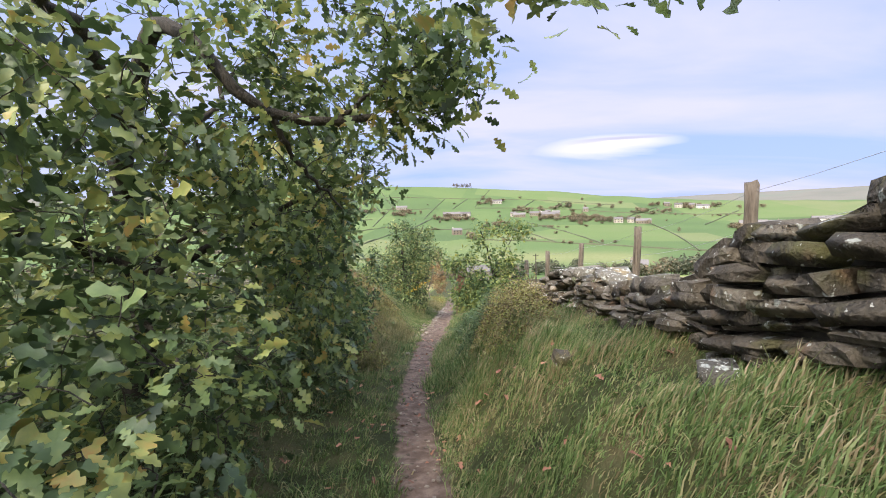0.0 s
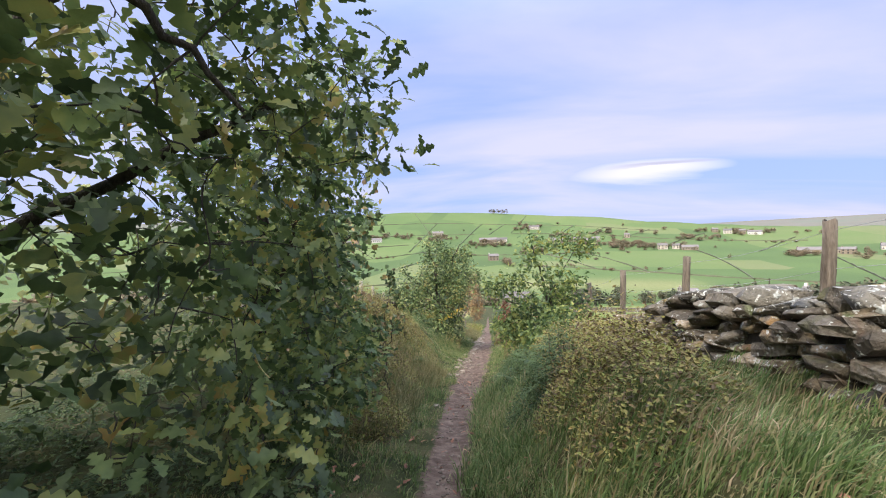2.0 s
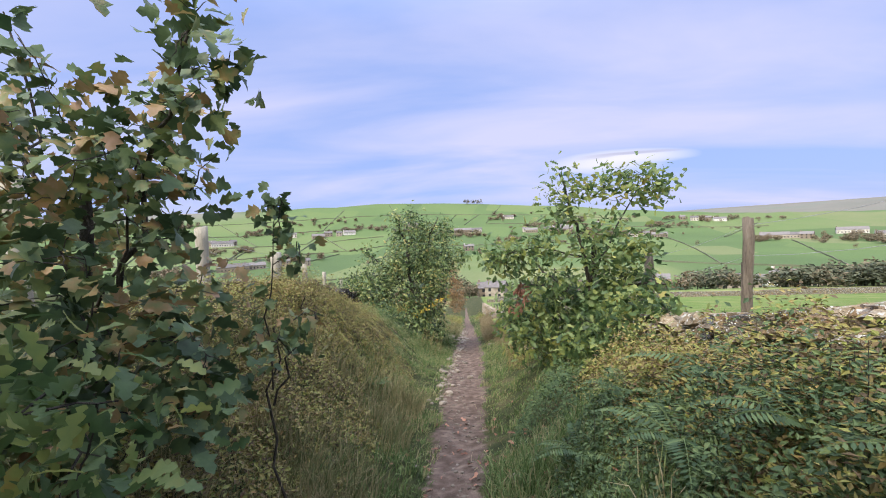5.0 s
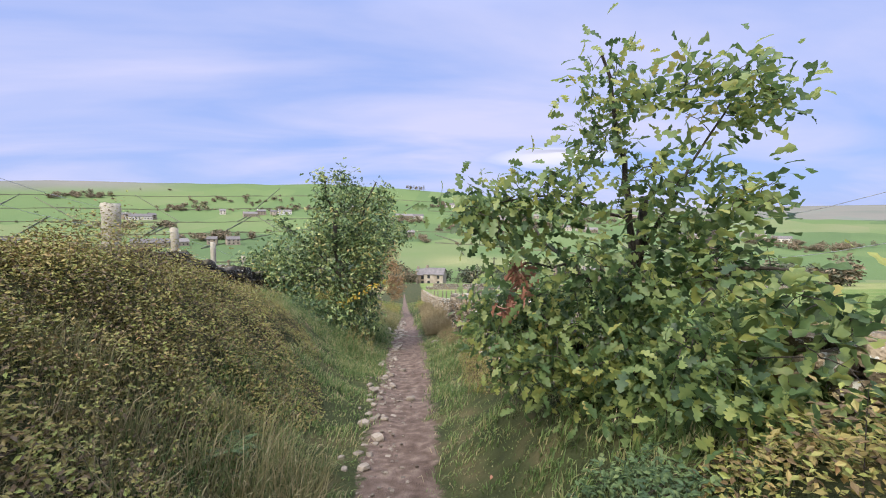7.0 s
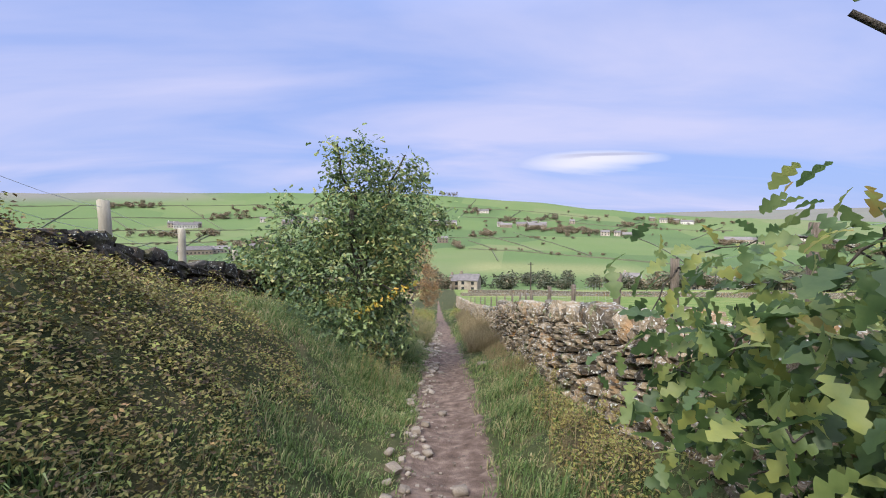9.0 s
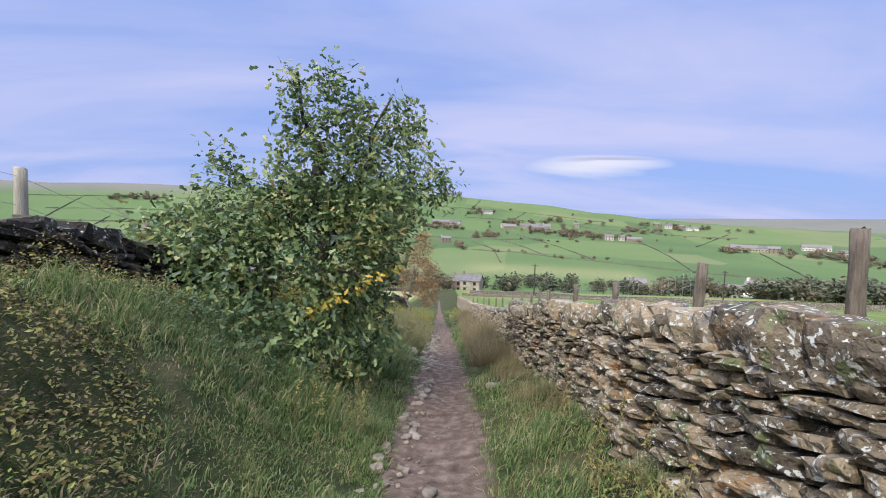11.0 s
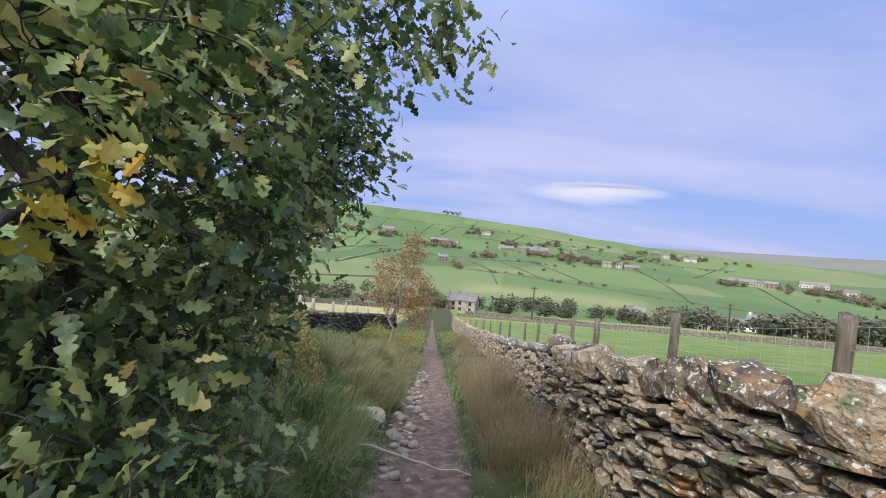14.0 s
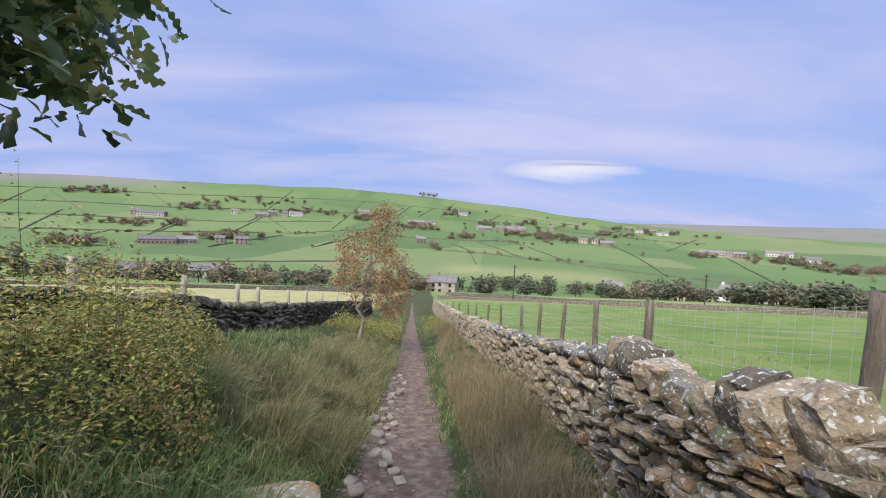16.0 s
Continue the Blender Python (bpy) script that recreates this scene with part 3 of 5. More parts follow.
def tree(name, base, limbs, balls, leaf, leaf_mat, size, label, category="tree", trunk_r=0.1, bark=None, per=14, spread=0.16,
         clear=None, extra=(), twig_r=0.0026, hang=0.15, trunk_top=None, group="", thin=0, fine_within=0.0):
    """A tree: trunk, limbs (polylines), and a crown whose twigs fill the ellipsoids (centre, radii, twigs)."""
    bark = bark or M_BARK
    base = np.asarray(base, float)
    root = thing(name, base, label, category, group)
    wood_pts = []
    top = np.asarray(trunk_top if trunk_top is not None else limbs[0][0], float)
    tp = bent(base - [0, 0, 0.15], top, 0.0, 8)
    v, f = tube(tp - base, np.linspace(trunk_r * 1.25, trunk_r * 0.65, 8) * (1 + 0.08 * rng.normal(size=8)), 10)
    part("trunk", fast_mesh("trunk", v, f, bark, True), root)
    wood_pts.append(tp)
    for a, b, r, bow in limbs:
        p = bent(a, b, bow, 9) if b else along_line(a, 14)
        v, f = tube(p - base, np.linspace(r, r * 0.3, len(p)), 7)
        part("limb", fast_mesh("limb", v, f, bark, True), root)
        wood_pts.append(p)
    W = np.concatenate(wood_pts)
    twigs, leaves, alongs = [], [], []
    tips = np.concatenate([in_ball(n, c, r) for c, r, n in balls])
    if clear is not None:
        tips = tips[~clear(tips)]
    tips = tips[np.argsort([np.min(np.linalg.norm(W - t, axis=1)) for t in tips])]
    have = np.empty((len(W) + 3 * len(tips), 3))
    have[:len(W)] = W
    k = len(W)
    # each twig grows from the nearest wood already there
    for tip in tips:
        s = have[np.argmin(np.linalg.norm(have[:k] - tip, axis=1) + 0.05 * rng.uniform(0, 1, k))]
        p = bent(s, tip, 0.05, 5)
        have[k:k + 3] = p[[2, 3, 4]]
        k += 3
        d = np.linalg.norm(tip - s)
        twigs.append(tube(p - base, np.linspace(twig_r * (1.2 + 2.2 * d), twig_r * 0.8, 5), 4))
        u = rng.uniform(0.2, 1.0, per)
        q = s + (tip - s) * u[:, None] + rng.normal(0, spread, (per, 3)) * (0.45 + 0.55 * u[:, None])
        leaves.append(q)
        alongs.append(np.repeat(((tip - s) / (d + 1e-6))[None], per, 0) * 0.7)
    v, f = join(twigs)
    part("branchwork", fast_mesh("branchwork", v, f, bark), root, kind="stuff")
    q, al = np.concatenate(leaves), np.concatenate(alongs)
    if clear is not None:
        keep = ~clear(q)
        q, al = q[keep], al[keep]
    if thin:
        some = np.arange(len(q)) % 5 >= thin
        q, al = q[some], al[some]
    near = np.abs(q[:, 0] - path_x(q[:, 1])) < fine_within
    for some, lf in ((near, OAK_LEAF_FINE), (~near, leaf)):
        if some.any():
            v, f = scatter(lf, q[some] - base, size, along=al[some], hang=hang)
            part("crown", fast_mesh("crown", v, f, leaf_mat, True), root, kind="stuff")
    for nm, c, r, n, sz, m, lf, lab in extra:
        v, f = scatter(lf, in_ball(n, c, r, 0.1) - base, sz, hang=0.5)
        part(nm, fast_mesh(nm, v, f, m), root, lab, "stuff")
    return root


# ---- stones and dry-stone walls ----
def stone_mesh(name, mat, seed, round_=0.45, rough=0.13, smooth=False):
    r = np.random.default_rng(seed)
    bm = bmesh.new()
    bmesh.ops.create_cube(bm, size=1.0)
    bmesh.ops.subdivide_edges(bm, edges=bm.edges[:], cuts=1, use_grid_fill=True)
    for v in bm.verts:
        c = np.array(v.co)
        s = c / (np.linalg.norm(c) + 1e-9) * 0.56
        c = c * (1 - round_) + s * round_
        c += r.normal(0, rough * 0.42, 3) * np.array([0.9, 0.9, 0.75])
        v.co = Vector(c)
    bmesh.ops.recalc_face_normals(bm, faces=bm.faces[:])
    return bm_mesh(name, bm, mat, smooth or seed % 2 == 0)


BLOCKS = [stone_mesh("stone", M_STONE, 100 + i, 0.32, 0.1) for i in range(14)]
DARKS = [stone_mesh("stone", M_STONE_DARK, 200 + i, 0.32, 0.1) for i in range(14)]
COPES = [stone_mesh("cope_stone", M_COPE, 300 + i, 0.5, 0.16, True) for i in range(10)]
DARK_COPES = [stone_mesh("cope_stone", M_STONE_DARK, 400 + i, 0.35, 0.12) for i in range(8)]
COBBLES = [stone_mesh("stone", M_PEBBLE, 500 + i, 0.4, 0.11) for i in range(8)]


def mesh_arrays(me):
    v = np.empty(len(me.vertices) * 3, np.float32)
    me.vertices.foreach_get("co", v)
    return v.reshape(-1, 3), np.array([p.vertices[:] for p in me.polygons])


def put_stones(wall, placed, piece_range, limit=295):
    """placed: (mesh, matrix). Stones inside the stretch become objects, the rest one joined part."""
    rest, n = [], 0
    cache = {}
    for me, m, y in placed:
        if piece_range[0] <= y <= piece_range[1] and n < limit:
            ob = new(me.name.split(".")[0], me)
            ob.parent = wall
            ob.matrix_basis = m
            n += 1
        else:
            if me.name not in cache:
                cache[me.name] = mesh_arrays(me)
            v, f = cache[me.name]
            A = np.array(m)
            rest.append((v @ A[:3, :3].T + A[:3, 3], f))
    if rest:
        v, f = join(rest)
        part("stones", fast_mesh("stones", v, f, placed[0][0].materials[0]), wall, kind="stuff")


def dry_wall(name, label, y0, y1, face, base, top, meshes, copes, length, course, depth, pieces, cope_h=0.25, side=1, gaps=0.0, lean=0.06, jitter=0.02, mess=0.0):
    """A dry-stone wall along y. face(y): x of the near face; base(y), top(y): heights; side: which way the wall goes from its face."""
    r = random.Random(hash_of(name) + int(y0 * 10))
    wall = tagged(new(name), label, "stone wall", kind="structure")
    placed = []
    h = 0.0
    while h < 2.6:
        ch = r.uniform(*course)
        y = y0 - r.uniform(0, 0.2)
        while y < y1:
            ln = r.uniform(*length)
            yc = y + ln / 2
            room = top(yc) - cope_h - base(yc)
            y += ln
            if h + ch * 0.5 > room or r.random() < gaps:
                continue
            slope = math.atan2(base(yc + 0.5) - base(yc - 0.5), 1.0)
            hh = ch * r.uniform(0.85, 1.2)
            x = face(yc) + side * (depth / 2 + lean * h + r.uniform(-jitter, jitter))
            m = pose(x, yc, base(yc) + h + ch / 2, math.degrees(slope) + r.gauss(0, 3 + 14 * mess), r.gauss(0, 4 + 12 * mess), r.gauss(0, 4 + 25 * mess))
            m = m @ Matrix.Diagonal((depth * r.uniform(0.85, 1.1), ln * 0.98, hh * 0.98, 1))
            placed.append((r.choice(meshes), m, yc))
        h += ch
    y = y0
    while y < y1 and copes:
        ln = r.uniform(0.15, 0.36)
        yc = y + ln / 2
        y += ln * 0.9
        if top(yc) - base(yc) < cope_h or r.random() < gaps:
            continue
        tall = cope_h * r.choice((0.6, 0.8, 0.9, 1.0, 1.1, 1.2))
        slope = math.degrees(math.atan2(top(yc + 0.4) - top(yc - 0.4), 0.8))
        m = pose(face(yc) + side * (depth * 0.55 + 0.03), yc, top(yc) - cope_h + tall * 0.45, max(-30, min(30, slope)) + r.gauss(0, 9), r.gauss(0, 7), r.gauss(0, 12))
        m = m @ Matrix.Diagonal((depth * r.uniform(0.7, 1.0), ln * 1.1, tall, 1))
        placed.append((r.choice(copes), m, yc))
    put_stones(wall, placed, pieces)
    # fill box inside the stones, painted dark for the shade in the gaps
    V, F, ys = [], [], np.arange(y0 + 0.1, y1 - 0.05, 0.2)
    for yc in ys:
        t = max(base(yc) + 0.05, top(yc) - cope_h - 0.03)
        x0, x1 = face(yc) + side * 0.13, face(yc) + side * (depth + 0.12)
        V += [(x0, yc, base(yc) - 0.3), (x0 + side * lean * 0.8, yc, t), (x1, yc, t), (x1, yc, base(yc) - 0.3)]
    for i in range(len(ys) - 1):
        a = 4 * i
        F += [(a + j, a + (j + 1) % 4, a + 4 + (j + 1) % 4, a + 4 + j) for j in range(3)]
    part("core", fast_mesh("core", np.array(V), np.array(F), M_DARK), wall)
    return wall


def hash_of(s):
    return sum((i + 1) * ord(c) for i, c in enumerate(s))


def lut(ys, zs):
    return lambda y: float(np.interp(y, ys, zs))


# old field wall beside the first oak: standing part, then tumbled
a_face = lut([-4, 1.5, 4, 8, 12, 14], [2.45, 2.3, 2.3, 2.2, 2.1, 2.0])
a_top = lut([-4, 0.6, 1.4, 1.6, 2.25, 2.45, 2.75, 3.1, 3.6, 4.0, 4.15], [2.0, 1.62, 1.5, 1.42, 1.36, 1.25, 1.05, 0.9, 0.85, 0.76, 0.7])
dry_wall("stone_wall", "dark weathered dry-stone field wall, half collapsed, on a grass bank", -3.5, 4.15, a_face, lambda y: hz(a_face(y), y) - 0.1, a_top,
         DARKS, DARK_COPES, (0.12, 0.36), (0.045, 0.105), 0.42, (0.9, 4.2), 0.14, mess=0.2, jitter=0.06)
b_top = lut([4.1, 4.5, 5.2, 5.9, 6.5, 7.0, 7.3, 7.9, 8.8, 9.6, 10.7, 11.8, 13.5], [0.68, 0.82, 0.72, 0.7, 0.58, 0.35, 0.16, 0.14, -0.1, -0.3, -0.5, -0.8, -1.1])
dry_wall("stone_wall", "tumbled lichen-spotted dry-stone wall sinking into the bank", 4.15, 13.4, a_face, lambda y: min(hz(a_face(y), y) - 0.12, b_top(y) - 0.25), b_top,
         DARKS[:7] + BLOCKS[:5], COPES + DARK_COPES[:4], (0.1, 0.34), (0.05, 0.11), 0.45, (4, 8.0), 0.13, mess=0.4, jitter=0.07, gaps=0.06)
# long wall by the lower field
c_face = lut([13, 17, 24, 25, 40, 75], [1.5, 1.42, 1.42, 1.5, 1.45, 1.2])
c_base = lambda y: hz(c_face(y), y) - 0.12
c_top = lut([13.2, 16.4, 17.5, 18.3, 18.9, 20.4, 21.3, 23.0, 23.6, 24.1, 24.35], [-0.9, -1.34, -1.5, -1.62, -1.82, -2.0, -2.24, -2.56, -2.7, -2.66, -2.72])
dry_wall("stone_wall", "buff and grey dry-stone wall with large lichened cope stones", 13.3, 24.35, c_face, c_base, c_top,
         BLOCKS + DARKS[:4], COPES, (0.1, 0.28), (0.04, 0.085), 0.4, (20.3, 24.4), 0.25, jitter=0.045, mess=0.12)
d_top = lut([24.3, 25.6, 28.4, 33, 42, 71, 80], [-2.85, -3.1, -3.72, -4.5, -6.05, -10.4, -12.0])
dry_wall("stone_wall", "lower dry-stone wall of small pale stones running downhill", 24.4, 72, lambda y: c_face(y) + 0.12, lambda y: hz(c_face(y), y) - 0.1, d_top,
         BLOCKS, COPES, (0.14, 0.38), (0.07, 0.13), 0.4, (24.4, 31), 0.16, mess=0.15)
# wall across the bank on the other side
e_face = lut([12, 20, 26, 40, 60], [-3.3, -3.35, -3.6, -3.4, -3.1])
e_top = lut([12, 16, 16.5, 17.5, 19, 20.3, 24, 28.1, 30.1, 32.7, 40.7, 60], [-0.1, -0.55, -0.72, -0.95, -1.18, -1.5, -2.4, -3.2, -3.7, -4.18, -5.5, -8.9])
dry_wall("stone_wall", "dark dry-stone boundary wall along the top of the bank", 12.5, 50, e_face, lambda y: min(hz(e_face(y), y) - 0.15, e_top(y) - 0.3), e_top,
         DARKS, DARK_COPES, (0.16, 0.42), (0.07, 0.13), 0.4, (26, 34.5), 0.15, side=-1, mess=0.2)


# ---- fences ----
def post_mesh(name, h, r, mat, square=False, seed=0):
    rr = np.random.default_rng(seed)
    k = 4 if square else 10
    n = 7
    P = np.stack([rr.normal(0, 0.006, n).cumsum(), rr.normal(0, 0.006, n).cumsum(), np.linspace(0, h, n)], 1)
    v, f = tube(P, r * (1 + 0.06 * rr.normal(size=n)), k)
    bm = bmesh.new()
    bv = [bm.verts.new(Vector(p)) for p in v]
    for q in f:
        bm.faces.new([bv[i] for i in q])
    bm.faces.new(bv[-k:])
    for p in bv[-k:]:
        p.co.z += rr.normal(0, 0.012)
    bmesh.ops.recalc_face_normals(bm, faces=bm.faces[:])
    return bm_mesh(name, bm, mat, not square)


def fence(label, posts, wires, mat, square, net=None):
    """posts: (x, y, top z, radius, lean); wires: depths under the post tops."""
    root = tagged(new("fence"), label, "fence", kind="structure")
    tops = []
    for i, (x, y, zt, r, ln) in enumerate(posts):
        g = hz(x, y) - 0.2
        ob = part("post", post_mesh("post", zt - g, r, mat, square, i), root)
        ob.matrix_basis = pose(x, y, g, ln * 0.4, ln, 25 * i % 90 if square else 0)
        tops.append((x + math.sin(radians(ln)) * (zt - g), y, zt))
    for w in wires:
        pts = []
        for a, b in zip(tops[:-1], tops[1:]):
            for t in (0, 0.25, 0.5, 0.75):
                pts.append([a[k] + (b[k] - a[k]) * t for k in range(3)])
                pts[-1][2] -= w + 0.05 * math.sin(math.pi * t)
        pts.append([tops[-1][0], tops[-1][1], tops[-1][2] - w])
        v, f = tube(pts, [0.0022] * len(pts), 4)
        part("wire", fast_mesh("wire", v, f, M_WIRE), root)
    if net:
        pieces = []
        for a, b in zip(tops[:-1], tops[1:]):
            if not net[0] <= a[1] <= net[1]:
                continue
            k = max(2, int(math.dist(a[:2], b[:2]) / 0.15))
            for i in range(1, k):
                t = i / k
                p = [a[j] + (b[j] - a[j]) * t for j in range(3)]
                pieces.append(tube([(p[0], p[1], p[2] - wires[0]), (p[0], p[1], p[2] - wires[-1])], [0.0016, 0.0016], 3))
        v, f = join(pieces)
        part("netting", fast_mesh("netting", v, f, M_WIRE), root, kind="stuff")
    return root


fence("line of leaning weathered posts with barbed wire above the old wall",
      [(3.6, -1.2, 2.5, 0.075, 0), (3.5, 1.4, 2.1, 0.07, 1), (3.5, 3.88, 1.61, 0.055, 0), (3.44, 6.24, 1.16, 0.05, 3), (3.29, 8.59, 0.78, 0.05, 3), (3.11, 10.8, 0.46, 0.055, 1),
       (2.91, 12.68, 0.03, 0.06, -2), (2.95, 15.1, -0.45, 0.055, 0), (3.0, 17.2, -0.9, 0.055, 1)], (0.08, 0.4), M_WOOD, False)
fence("weathered timber posts with wire netting beside the lower field wall",
      [(3.02, 19.23, -1.32, 0.06, 1), (2.92, 21.47, -1.85, 0.055, 1), (2.93, 23.66, -2.2, 0.055, 0), (2.97, 26.42, -2.74, 0.055, 1), (3.2, 28.6, -3.1, 0.05, 0), (3.31, 30.65, -3.45, 0.05, 1),
       (3.2, 32.2, -3.8, 0.045, 0), (3.09, 33.67, -4.14, 0.045, -1), (3.0, 36.4, -4.6, 0.045, 0), (2.9, 39, -5.1, 0.045, 1), (2.8, 42, -5.6, 0.045, 0), (2.7, 45, -6.1, 0.045, 0),
       (2.5, 49, -6.8, 0.045, 1), (2.4, 53, -7.5, 0.045, 0), (2.3, 58, -8.4, 0.045, 0)], (0.08, 0.25, 0.42, 0.6, 0.78), M_WOOD, False, net=(19, 36))
fence("stout pale round posts with wire behind the bank wall",
      [(-4.3, 10.2, 1.2, 0.09, 0), (-4.1, 12.8, 0.7, 0.1, 0), (-3.98, 15.1, 0.175, 0.115, 1), (-3.98, 16.64, -0.19, 0.065, 1), (-4.02, 18.15, -0.53, 0.055, 0), (-4.08, 19.9, -0.95, 0.05, 0), (-4.3, 22, -1.4, 0.05, 0), (-4.5, 24.5, -1.95, 0.055, 0),
       (-4.6, 27.0, -2.52, 0.065, 0), (-4.75, 29.9, -3.12, 0.055, 0), (-4.4, 31.55, -3.5, 0.05, 1), (-4.25, 32.4, -3.7, 0.055, 0), (-4.15, 34.6, -4.1, 0.045, 0), (-4.1, 36.5, -4.4, 0.045, 0),
       (-4.0, 38.6, -4.8, 0.045, 0), (-3.9, 41, -5.3, 0.045, 0), (-3.8, 44, -5.9, 0.045, 0), (-3.7, 47, -6.4, 0.045, 0)], (0.08, 0.35), M_WOOD_NEW, False)


# ---- trees by the path ----
def lane(p):
    """True where the walkway must stay free of leaves."""
    px = np.interp(p[:, 1], [-2, 0, 2, 4, 6, 9, 12, 16, 22], [1.0, 0.98, 0.78, 0.56, 0.3, 0.13, 0.02, 0.1, 0.05])
    eye = np.interp(p[:, 1], [0, 6.2, 11.7, 16.2, 21.2], [1.4, 0.43, -0.47, -1.17, -1.92])
    d = np.abs(p[:, 0] - px)
    return (d < 0.5) & (p[:, 2] < eye + 0.75)


def lane_wide(p):
    px = np.interp(p[:, 1], [-2, 0, 2, 4, 6, 9, 12, 16, 22], [1.0, 0.98, 0.78, 0.56, 0.3, 0.13, 0.02, 0.1, 0.05])
    eye = np.interp(p[:, 1], [0, 6.2, 11.7, 16.2, 21.2], [1.4, 0.43, -0.47, -1.17, -1.92])
    return (np.abs(p[:, 0] - px) < 0.75) & (p[:, 2] < eye + 1.0)


def z0(x, y):
    return hz(x, y)


b = (-2.25, 4.1, z0(-2.25, 4.1))
tree("oak_tree", b, [([(-2.1, 4.0, 2.2), (-1.4, 3.4, 2.95), (-0.9, 3.0, 2.75), (-0.52, 2.98, 2.28), (-0.26, 3.05, 2.07), (0.1, 3.15, 2.08), (0.4, 3.2, 2.14)], None, 0.085, 0),
                     ([(0.1, 3.15, 2.08), (0.35, 3.3, 2.35), (0.75, 3.4, 2.6)], None, 0.022, 0), ([(-0.3, 3.03, 2.1), (-0.22, 3.3, 1.8), (0.0, 3.6, 1.5)], None, 0.025, 0),
                     ((-2.1, 4.0, 0.9), (-0.3, 4.3, 1.75), 0.05, 0.02), ((-2.1, 4.0, 1.6), (-0.9, 1.6, 2.9), 0.07, 0.1), ((-2.2, 4.1, 1.3), (-3.0, 4.9, 3.2), 0.06, 0.1),
                     ((-2.2, 4.0, 0.4), (-0.6, 2.3, 0.6), 0.04, 0.08), ((-2.2, 4.0, 1.0), (-2.7, 1.0, 1.9), 0.06, 0.1), ((-2.1, 4.1, 1.8), (-1.1, 4.9, 3.5), 0.05, 0.0), ((-2.2, 4.0, 0.7), (-1.0, 3.2, 1.35), 0.035, 0.1)],
     [((-0.9, 2.3, 0.35), (0.85, 1.2, 0.85), 170), ((-1.7, 3.8, 2.7), (1.8, 1.6, 1.25), 170), ((0.1, 3.6, 2.75), (0.95, 0.9, 0.62), 120), ((-0.7, 4.6, 0.9), (0.75, 1.0, 1.2), 180),
      ((-2.4, 2.0, 1.6), (1.2, 1.6, 1.5), 240), ((0.2, 1.9, 3.0), (1.3, 0.6, 0.3), 60), ((1.6, 1.7, 2.45), (1.0, 0.35, 0.12), 60), ((-2.6, 3.5, 0.3), (1.0, 1.6, 0.9), 150), ((-2.6, 5.5, 1.6), (1.2, 1.4, 1.6), 120),
      ((-1.3, 2.9, 1.5), (1.0, 1.0, 0.9), 110), ((0.8, 3.2, 2.4), (0.5, 0.5, 0.3), 55), ((0.55, 3.3, 2.2), (0.3, 0.3, 0.3), 24), ((-0.6, 3.6, 1.8), (0.9, 0.9, 0.45), 70), ((-0.35, 5.0, 1.9), (0.5, 0.8, 0.7), 80), ((-3.3, 4.4, 1.5), (1.2, 1.4, 1.7), 140),
      # balls at y below zero: unseen crown added behind the start for shade
      ((-0.6, 1.3, 0.3), (0.55, 0.6, 0.55), 50), ((-0.5, 5.3, -0.2), (0.5, 0.8, 0.5), 70), ((-2.4, -0.3, 1.9), (1.2, 1.0, 1.6), 110), ((0.3, -0.7, 3.3), (1.5, 0.9, 0.55), 110), ((-1.6, -1.0, 2.9), (1.3, 1.0, 1.0), 110), ((-1.0, 2.5, 2.0), (0.7, 0.5, 0.7), 30)],
     OAK_LEAF, M_OAK, 0.125, "large dense oak tree leaning over the footpath, dark green leaves", trunk_r=0.13, clear=lane_wide, trunk_top=(-2.1, 4.0, 2.3), per=13, thin=2, fine_within=1.3)
b = (-1.75, 6.4, z0(-1.75, 6.4))
tree("oak_tree", b, [((-1.7, 6.4, 0.2), (-0.9, 6.6, 2.6), 0.04, 0.0), ((-1.7, 6.4, 0.0), (-0.75, 5.6, 1.4), 0.035, 0.0), ((-1.7, 6.4, 0.3), (-2.3, 7.2, 2.5), 0.04, 0.0), ((-1.7, 6.4, 0.1), (-0.9, 7.1, 0.9), 0.03, 0.05)],
     [((-1.15, 6.1, 0.4), (0.65, 0.95, 1.2), 260), ((-1.5, 6.5, 1.7), (0.85, 1.0, 1.0), 210), ((-1.0, 6.6, 2.4), (0.35, 0.5, 0.6), 40), ((-2.3, 6.8, 1.0), (0.9, 1.0, 1.3), 110), ((-0.9, 7.0, -0.3), (0.45, 0.6, 0.5), 60)],
     OAK_LEAF, M_OAK_LIGHT, 0.095, "bushy young oak tree with grey-green leaves beside the path", trunk_r=0.07, clear=lane_wide, trunk_top=(-1.65, 6.4, 1.6), per=15, thin=1, fine_within=1.0)
b = (-2.4, 8.9, z0(-2.4, 8.9))
